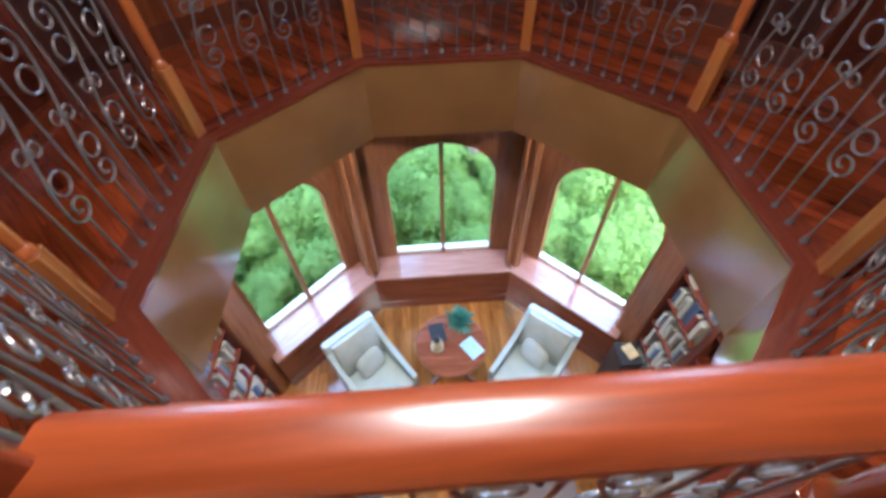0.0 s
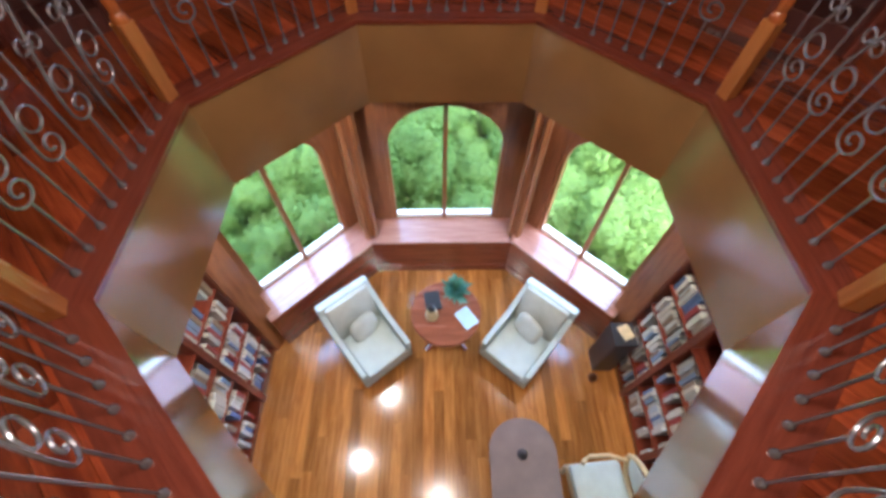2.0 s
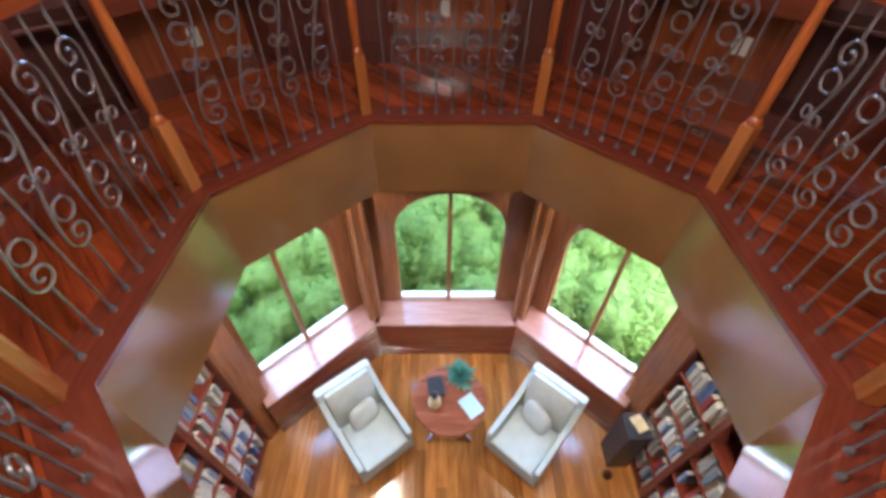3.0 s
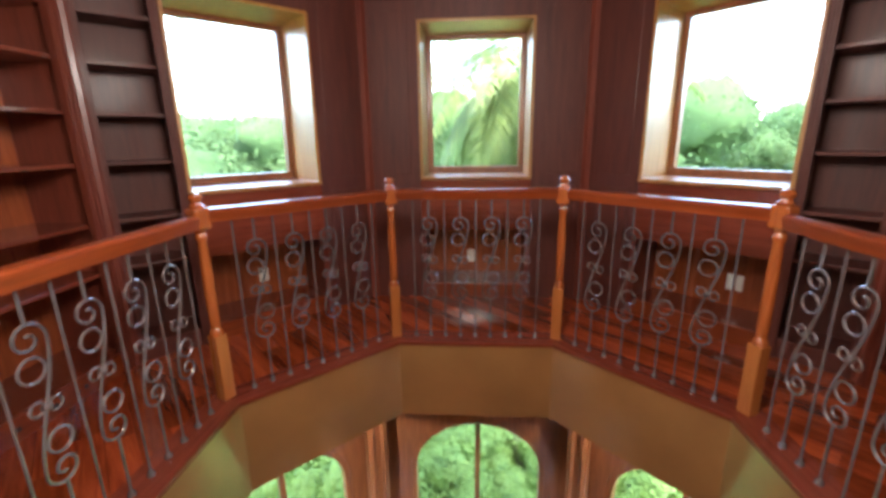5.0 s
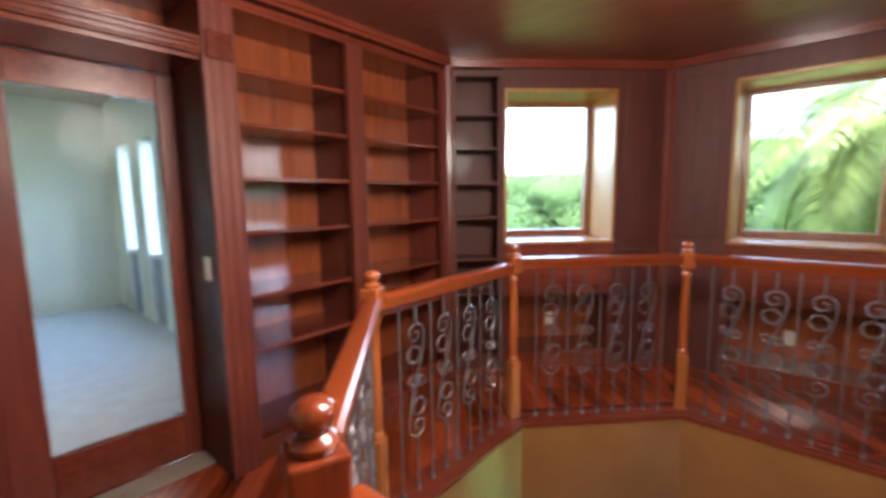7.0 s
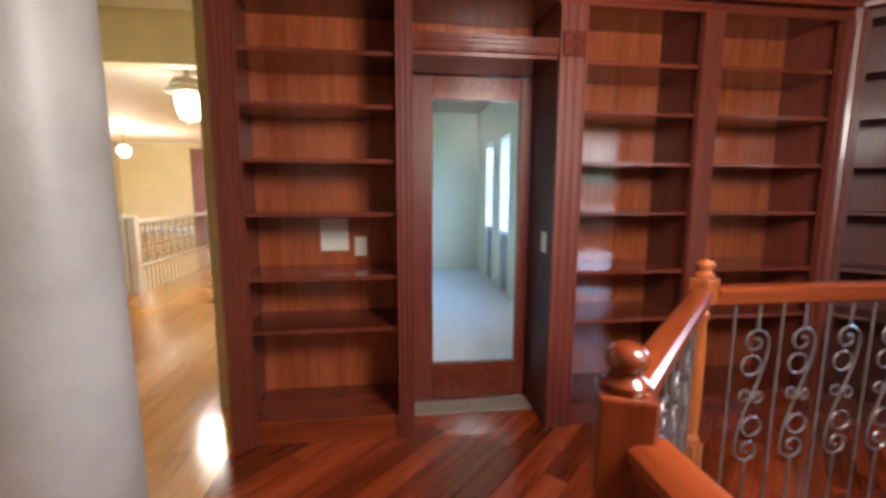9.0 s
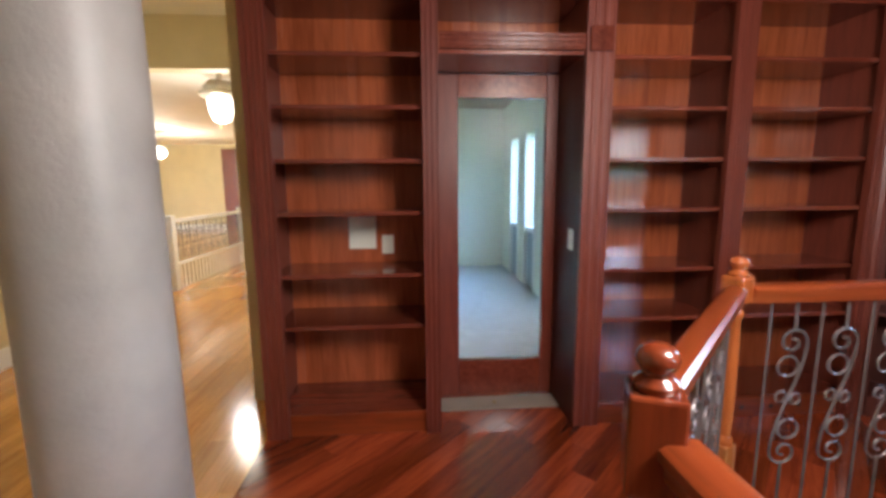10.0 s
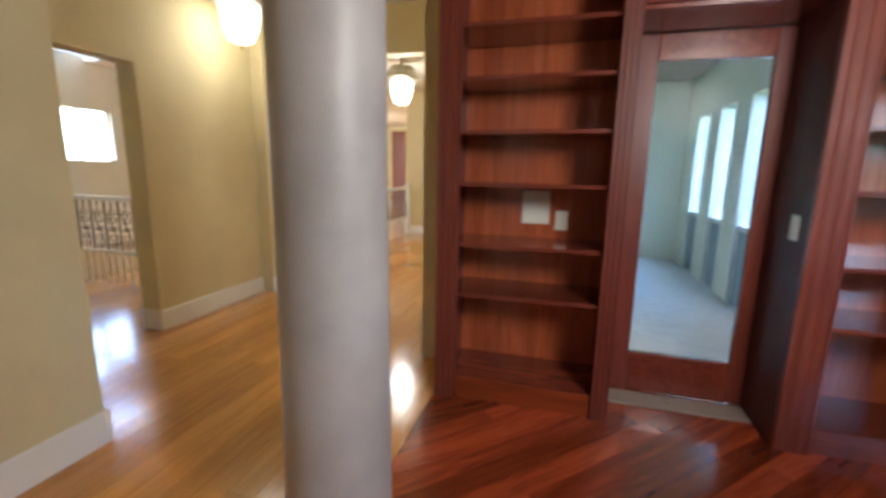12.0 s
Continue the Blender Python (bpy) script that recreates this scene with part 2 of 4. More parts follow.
def prism(poly, z0, z1, bm=None):
    bm = bm or bmesh.new()
    lo = [bm.verts.new((x, y, z0)) for x, y in poly]
    hi = [bm.verts.new((x, y, z1)) for x, y in poly]
    bm.faces.new(lo[::-1])
    bm.faces.new(hi)
    for i in range(len(poly)):
        j = (i + 1) % len(poly)
        bm.faces.new((lo[i], lo[j], hi[j], hi[i]))
    return bm


def lathe(profile, sides=20, bm=None, cx=0.0, cy=0.0):
    """A turned body from (radius, height) steps."""
    bm = bm or bmesh.new()
    rings = []
    for r, z in profile:
        rings.append([bm.verts.new((cx + r * math.cos(2 * math.pi * i / sides), cy + r * math.sin(2 * math.pi * i / sides), z)) for i in range(sides)])
    for a, b in zip(rings, rings[1:]):
        for i in range(sides):
            j = (i + 1) % sides
            bm.faces.new((a[i], a[j], b[j], b[i]))
    bm.faces.new(rings[0][::-1])
    bm.faces.new(rings[-1])
    return bm


def tube(points, radius, sides=6, bm=None, taper=None):
    """A round bar along a line of points."""
    bm = bm or bmesh.new()
    pts = [Vector(p) for p in points]
    rings = []
    for i, p in enumerate(pts):
        d = (pts[min(i + 1, len(pts) - 1)] - pts[max(i - 1, 0)]).normalized()
        side = d.cross(Vector((0, 1, 0)) if abs(d.y) < 0.9 else Vector((1, 0, 0))).normalized()
        up = side.cross(d)
        r = radius * (taper(i / (len(pts) - 1)) if taper else 1)
        rings.append([bm.verts.new(p + r * (math.cos(a) * side + math.sin(a) * up)) for a in (2 * math.pi * s / sides for s in range(sides))])
    for a, b in zip(rings, rings[1:]):
        for i in range(sides):
            j = (i + 1) % sides
            bm.faces.new((a[i], a[j], b[j], b[i]))
    bm.faces.new(rings[0][::-1])
    bm.faces.new(rings[-1])
    return bm


def turned(angle):
    return pose(0, 0, 0, 0, 0, angle)


def octagon(a):
    r = a / math.cos(math.pi / 8)
    return [(r * math.cos(math.radians(22.5 + 45 * i)), r * math.sin(math.radians(22.5 + 45 * i))) for i in range(8)]


def clip(poly, edges):
    """Cuts a convex polygon by the inside of another, given counter-clockwise."""
    for (ax, ay), (bx, by) in zip(edges, edges[1:] + edges[:1]):
        out = []
        side = [(bx - ax) * (y - ay) - (by - ay) * (x - ax) for x, y in poly]
        for i, p in enumerate(poly):
            q, s, t = poly[(i + 1) % len(poly)], side[i], side[(i + 1) % len(poly)]
            if s >= 0:
                out.append(p)
            if (s > 0 > t) or (s < 0 < t):
                f = s / (s - t)
                out.append((p[0] + f * (q[0] - p[0]), p[1] + f * (q[1] - p[1])))
        poly = out
        if len(poly) < 3:
            return []
    return poly


def lay_planks(parent, areas, angle, width, length, z, material, seed, name="floorboard", thick=0.018):
    rng = random.Random(seed)
    ca, sa = math.cos(radians(angle)), math.sin(radians(angle))
    for area in areas:
        loc = [(x * ca + y * sa, -x * sa + y * ca) for x, y in area]
        turn = sum(loc[i][0] * loc[(i + 1) % len(loc)][1] - loc[(i + 1) % len(loc)][0] * loc[i][1] for i in range(len(loc)))
        if turn < 0:
            loc.reverse()
        v0, v1 = min(p[1] for p in loc), max(p[1] for p in loc)
        u0, u1 = min(p[0] for p in loc), max(p[0] for p in loc)
        row = math.floor(v0 / width)
        while row * width < v1:
            u = u0 - rng.random() * length
            while u < u1:
                e = u + length * rng.uniform(0.6, 1.3)
                g = 0.0012
                piece = clip([(u + g, row * width + g), (e - g, row * width + g), (e - g, (row + 1) * width - g), (u + g, (row + 1) * width - g)], loc)
                clean = [p for i, p in enumerate(piece) if math.dist(p, piece[i - 1]) > 1e-4]
                if len(clean) >= 3:
                    size = abs(sum(clean[i][0] * clean[(i + 1) % len(clean)][1] - clean[(i + 1) % len(clean)][0] * clean[i][1] for i in range(len(clean)))) / 2
                    if size > 0.0015:
                        drop = rng.uniform(0, 0.0006)
                        link(name, prism(clean, z - thick, z - drop), material, parent, "", pose(0, 0, 0, 0, 0, angle))
                u = e
            row += 1

# ---- large structure: the gallery and its well ----
WELL, RAIL, FACE, OUT = 1.30, 1.39, 2.19, 2.72
LOW = -4.25          # the lower room's floor
UNDER = -0.58        # the lower room's ceiling

gallery_areas = [
    [(-1.48, 0.613), (-1.48, -0.613), (-2.70, -0.613), (-2.70, 1.118)],
    [(-1.48, -0.613), (-0.613, -1.48), (-0.613, -2.66), (-2.70, -2.66), (-2.70, -0.613)],
    [(-0.613, -1.48), (0.613, -1.48), (0.613, -2.66), (-0.613, -2.66)],
    [(1.48, -0.613), (2.70, -0.613), (2.70, -2.66), (0.613, -2.66), (0.613, -1.48)],
    [(1.48, 0.613), (2.70, 1.118), (2.70, -0.613), (1.48, -0.613)],
    [(-0.613, 1.48), (-1.118, 2.70), (1.118, 2.70), (0.613, 1.48)],
    [(-1.48, 0.613), (-2.70, 1.118), (-1.118, 2.70), (-0.613, 1.48)],
    [(1.48, 0.613), (0.613, 1.48), (1.118, 2.70), (2.70, 1.118)],
]
slab = bmesh.new()
inner, outer = octagon(WELL + 0.04), [(2.72, 1.127), (1.127, 2.72), (-1.127, 2.72), (-2.72, 1.127), (-2.72, -2.66), (-2.72, -2.66), (2.72, -2.66), (2.72, -2.66)]
for i in range(8):
    j = (i + 1) % 8
    quad = [inner[i], outer[i], outer[j], inner[j]]
    quad = [p for n, p in enumerate(quad) if math.dist(p, quad[n - 1]) > 1e-4]
    prism(quad, UNDER + 0.02, -0.02, slab)
gallery_floor = setting("floor_gallery", slab, MAHOG_H, "gallery floor of dark red polished timber boards", "floor")

low_bits = bmesh.new()
for i in range(8):
    j = (i + 1) % 8
    quad = [inner[i], outer[i], outer[j], inner[j]]
    quad = [p for n, p in enumerate(quad) if math.dist(p, quad[n - 1]) > 1e-4]
    prism(quad, UNDER, UNDER + 0.016, low_bits)
setting("ceiling_lower", low_bits, CEIL, "white ceiling under the gallery ringing the well", "ceiling")

for k in range(8):
    # tan fascia boards round the well, and the nosing over them
    h0, h1 = WELL * math.tan(math.pi / 8), (WELL + 0.038) * math.tan(math.pi / 8)
    setting("fascia_" + str(k + 1), prism([(-h0, WELL), (h0, WELL), (h1, WELL + 0.038), (-h1, WELL + 0.038)], UNDER - 0.012, -0.024), FASCIA, "tan painted fascia below the gallery edge", "fascia", turned(45 * k))
    a0, a1 = WELL - 0.014, 1.478
    g0, g1 = a0 * math.tan(math.pi / 8), a1 * math.tan(math.pi / 8)
    edge = link("border_board", prism([(-g0, a0), (g0, a0), (g1, a1), (-g1, a1)], -0.022, 0.003), MAHOG_H, gallery_floor, "dark red border board at the well's edge", turned(45 * k))

setting("ceiling_upper", box(-2.75, 2.75, -2.70, 2.75, 2.50, 2.56), CEILWOOD, "polished reddish timber ceiling over the gallery", "ceiling")


def window_wall(name, angle, half, low, high, z0, z1, ap, depth, side):
    """A thick outer wall with one rectangular opening."""
    bm = bmesh.new()
    box(-side, -half, ap, ap + depth, z0, z1, 0, bm)
    box(half, side, ap, ap + depth, z0, z1, 0, bm)
    box(-half, half, ap, ap + depth, z0, low, 0, bm)
    box(-half, half, ap, ap + depth, high, z1, 0, bm)
    return setting(name, bm, MAHOG, "dark mahogany panelled wall with a window opening", "wall", turned(angle))


for n, ang in (("wall_north", 0), ("wall_northwest", 45), ("wall_northeast", -45)):
    window_wall(n, ang, 0.44, 1.08, 2.27, UNDER, 2.56, 2.66, 0.16, 1.10)

# left wall with the doorway, right wall, and the strips that close them
bm = bmesh.new()
box(-2.86, -2.66, -2.66, -1.72, UNDER, 2.56, 0, bm)
box(-2.86, -2.66, -0.83, 1.20, UNDER, 2.56, 0, bm)
box(-2.86, -2.66, -1.72, -0.83, 2.13, 2.56, 0, bm)
box(-2.86, -2.66, -1.72, -0.83, UNDER, -0.02, 0, bm)
setting("wall_west", bm, MAHOG, "dark mahogany wall behind the bookcases", "wall")
setting("wall_east", box(2.66, 2.86, -2.66, 1.20, UNDER, 2.56), MAHOG, "dark mahogany wall behind the bookcases", "wall")


def upper_window(name, ang):
    w = thing(name, "small square timber window with deep orange reveals", "window", turned(ang), "", "structure")
    for s in (-1, 1):
        part("reveal_board", box(min(s * 0.44, s * 0.462), max(s * 0.44, s * 0.462), FACE - 0.012, 2.69, 1.07, 2.28), REVEAL, w)
        part("window_frame", box(min(s * 0.395, s * 0.439), max(s * 0.395, s * 0.439), 2.63, 2.70, 1.14, 2.235, 0.004), FRAMEWOOD, w)
    part("reveal_board", box(-0.4615, 0.4615, FACE - 0.012, 2.69, 2.27, 2.29), REVEAL, w)
    part("window_sill", box(-0.46, 0.46, FACE - 0.03, 2.69, 1.055, 1.08, 0.005), REVEAL, w, "pale orange timber sill")
    part("window_frame", box(-0.439, 0.439, 2.63, 2.70, 2.236, 2.269, 0.004), FRAMEWOOD, w)
    part("window_frame", box(-0.439, 0.439, 2.63, 2.70, 1.081, 1.139, 0.004), FRAMEWOOD, w)
    p = part("pane", box(-0.394, 0.394, 2.66, 2.664, 1.141, 2.234), GLASS, w)
    p.visible_shadow = False


for i, ang in enumerate((0, 45, -45)):
    upper_window("window_" + str(i + 1), ang)


# ---- the empty bookcases ----
def fluted(w, z0, z1, y0=-0.02, y1=0.022):
    """A pilaster board with rounded flutes, centred on x = 0."""
    n = 3
    front = [(-w / 2, y0)]
    for i in range(n):
        c = -w / 2 + w * (i + 0.5) / n
        g = w * 0.11
        front += [(c - g, y0), (c - g * 0.6, y0 + 0.007), (c + g * 0.6, y0 + 0.007), (c + g, y0)]
    front += [(w / 2, y0), (w / 2, y1), (-w / 2, y1)]
    return prism(front, z0, z1)


TALL = (0.645, 0.94, 1.285, 1.567, 1.845, 2.11)


def bookcase(ang, u0, u1, top=2.43, shelves=TALL, depth=0.44, left=0.06, right=0.06, rail=0.05, front=FACE, label="", plinth=0.126, shade_wood=None):
    uc, w = (u0 + u1) / 2, u1 - u0
    b = thing("bookcase", label or "empty built-in mahogany bookcase with open shelves", "bookcase", turned(ang) @ pose(uc, front, 0), "built-in bookcases")
    x0, x1 = -w / 2, w / 2
    part("side_panel", box(x0, x0 + 0.022, 0.022, depth, 0, top), shade_wood or MAHOG, b)
    part("side_panel", box(x1 - 0.022, x1, 0.022, depth, 0, top), shade_wood or MAHOG, b)
    part("back_panel", box(x0 + 0.022, x1 - 0.022, depth - 0.012, depth, 0, top), shade_wood or BACKING, b)
    for z in shelves:
        part("shelf", box(x0 + 0.023, x1 - 0.023, 0.026, depth - 0.013, z - 0.022, z, 0.003), shade_wood or MAHOG_H, b)
    part("plinth", box(x0 + left, x1 - right, 0.004, 0.022, 0, plinth, 0.003), shade_wood or RAILWOOD, b)
    part("base_shelf", box(x0 + 0.023, x1 - 0.023, 0.023, depth - 0.013, plinth - 0.02, plinth), shade_wood or MAHOG_H, b)
    part("top_rail", box(x0, x1, 0.0, 0.022, top - rail, top, 0.003), shade_wood or MAHOG_H, b)
    part("top_panel", box(x0 + 0.001, x1 - 0.001, 0.0225, depth, top - 0.02, top - 0.001), shade_wood or MAHOG_H, b)
    for s, ww in ((-1, left), (1, right)):
        if ww > 0:
            p = part("pilaster", fluted(ww, 0, top - rail - 0.001), shade_wood or MAHOG, b)
            p.location.x = (x0 + ww / 2) if s < 0 else (x1 - ww / 2)
    return b


case_a = bookcase(90, -2.62, -1.667, left=0.09, right=0.085)
case_b = bookcase(90, -0.885, -0.005, left=0.15, right=0.055)
case_c = bookcase(90, -0.003, 0.895, left=0.055, right=0.09)
for u in (0.18, 0.37, 0.55):
    hole = lathe([(0.013, 0.0), (0.013, 0.004), (0.009, 0.005)], 14)
    hole.transform(pose(u - 0.446, 0.004, 0.062, 90, 0, 0))
    part("vent_plug", hole, BLACK, case_c, "small dark round plug in the plinth")
for a, b in ((-0.895, 0.0), (0.002, 0.85), (0.852, 1.72), (1.722, 2.62)):
    bookcase(-90, a, b)
for ang in (0, 45, -45):
    bookcase(ang, -0.465, 0.465, 1.05, (), 0.42, 0.04, 0.04, 0.43, label="low empty mahogany bookcase under the window")
    for s, a, b in ((-1, -0.90, -0.467), (1, 0.467, 0.90)):
        if ang * s == -45:
            # Every part in the darkened mahogany, so the shade is in its colour.
            bookcase(ang, a, b, 2.43, TALL, 0.30, 0.05, 0.05, 0.05, label="narrow dark empty mahogany bookcase beside the window", shade_wood=DARKPANEL)
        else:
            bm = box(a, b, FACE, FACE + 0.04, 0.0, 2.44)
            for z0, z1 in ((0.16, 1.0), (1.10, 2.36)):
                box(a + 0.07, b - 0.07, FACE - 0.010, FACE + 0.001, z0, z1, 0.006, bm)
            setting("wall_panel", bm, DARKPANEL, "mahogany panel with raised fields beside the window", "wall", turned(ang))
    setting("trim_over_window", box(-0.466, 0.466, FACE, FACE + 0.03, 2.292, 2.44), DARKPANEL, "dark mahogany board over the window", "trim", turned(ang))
for ang, u0, u1 in ((0, -0.90, 0.90), (45, -0.90, 0.90), (-45, -0.90, 0.90), (90, -2.62, 0.90), (-90, -0.90, 2.62)):
    bm = bmesh.new()
    box(u0, u1, FACE - 0.03, FACE + 0.4, 2.442, 2.50, 0, bm)
    box(u0, u1, FACE - 0.05, FACE - 0.029, 2.465, 2.50, 0, bm)
    setting("trim_cornice", bm, MAHOG_H, "mahogany cornice above the bookcases", "trim", turned(ang))

# corner posts where the wall planes meet
for k in (22.5, -22.5, 67.5, -67.5):
    setting("trim_corner_post", lathe([(0.045, 0.0), (0.045, 2.44)], 8), MAHOG, "mahogany corner post between bookcases", "trim", turned(k) @ pose(0, FACE / math.cos(math.pi / 8) + 0.012, 0))

# the end board of the west bookcases towards the hall
setting("trim_end_board", box(-2.66, -2.17, -2.655, -2.624, 0, 2.50), MAHOG, "mahogany end board of the bookcase run", "trim")

# ---- the doorway between the bookcases ----
casing = thing("door_casing", "mahogany door casing with fluted sides and rosette blocks", "door casing", None, "", "structure")
part("soffit", box(-2.66, -2.20, -1.665, -0.887, 2.10, 2.12), MAHOG_H, casing)
# Reveals use the darkened mahogany, standing in for the recess's shade.
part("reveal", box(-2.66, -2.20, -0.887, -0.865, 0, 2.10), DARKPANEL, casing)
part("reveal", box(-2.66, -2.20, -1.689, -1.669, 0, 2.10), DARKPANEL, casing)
bm = bmesh.new()
box(-2.215, -2.180, -1.66, -0.888, 2.122, 2.205, 0.004, bm)
for z in (2.14, 2.165, 2.19):
    box(-2.180, -2.170, -1.66, -0.888, z - 0.008, z + 0.008, 0.003, bm)
part("lintel", bm, MAHOG_H, casing, "moulded mahogany lintel")
part("overdoor_panel", box(-2.63, -2.61, -1.66, -0.89, 2.22, 2.43), BACKING, casing)
part("overdoor_top", box(-2.60, -2.20, -1.66, -0.89, 2.40, 2.43), MAHOG_H, casing)
for y in (-0.81,):
    bm = box(-2.215, -2.150, y - 0.062, y + 0.062, 2.11, 2.235, 0.006)
    bm2 = lathe([(0.045, 0), (0.045, 0.012), (0.032, 0.006), (0.022, 0.014), (0.0, 0.016)], 20)
    bm2.transform(pose(-2.150, y, 2.172, 0, -90, 0))
    me = bpy.data.meshes.new("temp")
    bm2.to_mesh(me)
    bm2.free()
    bm.from_mesh(me)
    bpy.data.meshes.remove(me)
    part("rosette", bm, MAHOG_H, casing, "square block with a round carved rosette")
setting("threshold", box(-2.56, -2.40, -1.663, -0.890, 0.0, 0.012, 0.003), PAVE, "pale worn threshold strip at the glazed door", "threshold")

door = thing("door_1", "closed dark mahogany door with one tall glass pane", "door", None, "", "structure")
for y0, y1 in ((-1.664, -1.522), (-0.968, -0.891)):
    part("stile", box(-2.62, -2.575, y0, y1, 0.014, 2.095, 0.004), MAHOG, door)
part("rail", box(-2.62, -2.575, -1.521, -0.969, 0.014, 0.262, 0.004), MAHOG_H, door)
part("rail", box(-2.62, -2.575, -1.521, -0.969, 1.955, 2.095, 0.004), MAHOG_H, door)
p = part("pane", box(-2.600, -2.596, -1.5205, -0.9695, 0.2625, 1.9545), GLASS, door)
p.visible_shadow = False
part("door_stop", lathe([(0.012, 0.0), (0.012, 0.02), (0.006, 0.026)], 10, None, -2.47, -1.30), BRASS, door, "small brass floor stop")


# ---- wrought-iron balustrades round the well ----
def spiral(cx, cz, r0, r1, a0, a1, n=22):
    out = []
    for i in range(n + 1):
        f = i / n
        a, r = radians(a0 + (a1 - a0) * f), r0 + (r1 - r0) * f
        out.append((cx + r * math.cos(a), 0, cz + r * math.sin(a)))
    return out


def scroll_mesh():
    """One S-scroll bar: rods to rail and floor, a long S with curled ends, rings and small curls."""
    bm = bmesh.new()
    r = 0.0064
    tube([(0.0, 0, 0.872), (0.0, 0, 1.01)], r, 6, bm)
    tube([(0.0, 0, 0.0), (0.0, 0, 0.283)], r, 6, bm)
    top = spiral(-0.004, 0.818, 0.012, 0.060, 470, 0, 26)
    bottom = spiral(0.004, 0.337, 0.060, 0.012, 180, 650, 26)
    n = 14
    mid = []
    for i in range(1, n):
        f = i / n
        s = f * f * (3 - 2 * f)
        mid.append((0.056 - 0.112 * s, 0, 0.818 + (0.337 - 0.818) * f))
    tube(top + mid + bottom, r, 6, bm)
    tube(spiral(-0.014, 0.716, 0.043, 0.043, 70, 430, 18), r * 0.95, 6, bm)
    tube(spiral(0.014, 0.440, 0.043, 0.043, 250, 610, 18), r * 0.95, 6, bm)
    tube(spiral(-0.030, 0.583, 0.024, 0.023, -30, 330, 14), r * 0.85, 6, bm)
    tube(spiral(0.030, 0.572, 0.024, 0.023, 150, 510, 14), r * 0.85, 6, bm)
    box(-0.016, 0.016, -0.009, 0.009, 0.568, 0.584, 0.002, bm)
    return bm


def shoe_mesh():
    return lathe([(0.017, 0.0), (0.017, 0.010), (0.012, 0.022), (0.008, 0.028)], 10)


def handrail_bm(half, top, width=0.074, height=0.07):
    bm = bmesh.new()
    prof = [(-0.36, -1.0), (0.36, -1.0), (0.40, -0.62), (0.5, -0.45), (0.5, -0.20), (0.36, -0.04), (0.14, 0.0), (-0.14, 0.0), (-0.36, -0.04), (-0.5, -0.20), (-0.5, -0.45), (-0.40, -0.62)]
    ends = [[bm.verts.new((x, RAIL + a * width, top + b * height)) for a, b in prof] for x in (-half, half)]
    for i in range(len(prof)):
        j = (i + 1) % len(prof)
        bm.faces.new((ends[0][i], ends[0][j], ends[1][j], ends[1][i]))
    bm.faces.new(ends[0][::-1])
    bm.faces.new(ends[1])
    return bm


HALF = RAIL * math.tan(math.pi / 8)


def balustrade(top, width, sink):
    b = thing("balustrade", "wrought-iron scroll balustrade under a polished mahogany handrail", "balustrade", None, "gallery balustrades")
    part("handrail", handrail_bm(HALF - 0.045, top, width), RAILWOOD, b, "polished orange-red mahogany handrail", True)
    first = {}
    for i in range(9):
        x = (i - 4) * 0.1065
        if i % 2 == 0:
            if "bar" not in first:
                first["bar"] = part("plain_bar", tube([(0, 0, 0), (0, 0, 1.01 - sink)], 0.0056, 6), IRON, b)
                o = first["bar"]
            else:
                o = share("plain_bar", first["bar"].data, b, Matrix())
        else:
            if "scroll" not in first:
                first["scroll"] = part("scroll_bar", scroll_mesh(), IRON, b, "wrought-iron bar with S-scrolls", True)
                o = first["scroll"]
            else:
                o = share("scroll_bar", first["scroll"].data, b, Matrix())
            if sink:
                o.scale.z = (1.01 - sink) / 1.01
        o.location = (x, RAIL, 0.004)
        if "shoe" not in first:
            first["shoe"] = part("shoe", shoe_mesh(), IRON, o, "", True)
            s = first["shoe"]
        else:
            s = share("shoe", first["shoe"].data, o, Matrix())
        s.location = (0, 0, 0.0)
    return b


far_rail = balustrade(1.068, 0.074, 0.0)
for k in (1, 7):
    copy_thing(far_rail, turned(45 * k) @ pose(0, 0, -0.003))
side_rail = balustrade(1.038, 0.074, 0.03)
side_rail.matrix_basis = turned(90)
for k in (3, 5, 6):
    copy_thing(side_rail, turned(45 * k))
near_rail = balustrade(0.984, 0.087, 0.078)
near_rail.matrix_basis = turned(180) @ pose(0, -0.037, 0)


def newel():
    n = thing("newel_post", "turned mahogany newel post with a small finial", "newel post", None, "gallery newel posts")
    bm = box(-0.035, 0.035, -0.035, 0.035, 0.003, 0.385, 0.005)
    part("base_block", bm, BLOCKWOOD, n, "honey-coloured square base block")
    part("shaft", lathe([(0.033, 0.384), (0.036, 0.395), (0.032, 0.412), (0.024, 0.425), (0.027, 0.46), (0.029, 0.60), (0.026, 0.80), (0.022, 0.90), (0.030, 0.915), (0.030, 0.93), (0.023, 0.945), (0.034, 0.965)], 16), NEWELWOOD, n, "", True)
    part("head_block", box(-0.042, 0.042, -0.042, 0.042, 0.964, 1.072, 0.01), NEWELWOOD, n)
    part("finial", lathe([(0.034, 1.07), (0.038, 1.082), (0.026, 1.092), (0.024, 1.100), (0.033, 1.112), (0.035, 1.125), (0.026, 1.140), (0.012, 1.146)], 16), NEWELWOOD, n, "", True)
    return n


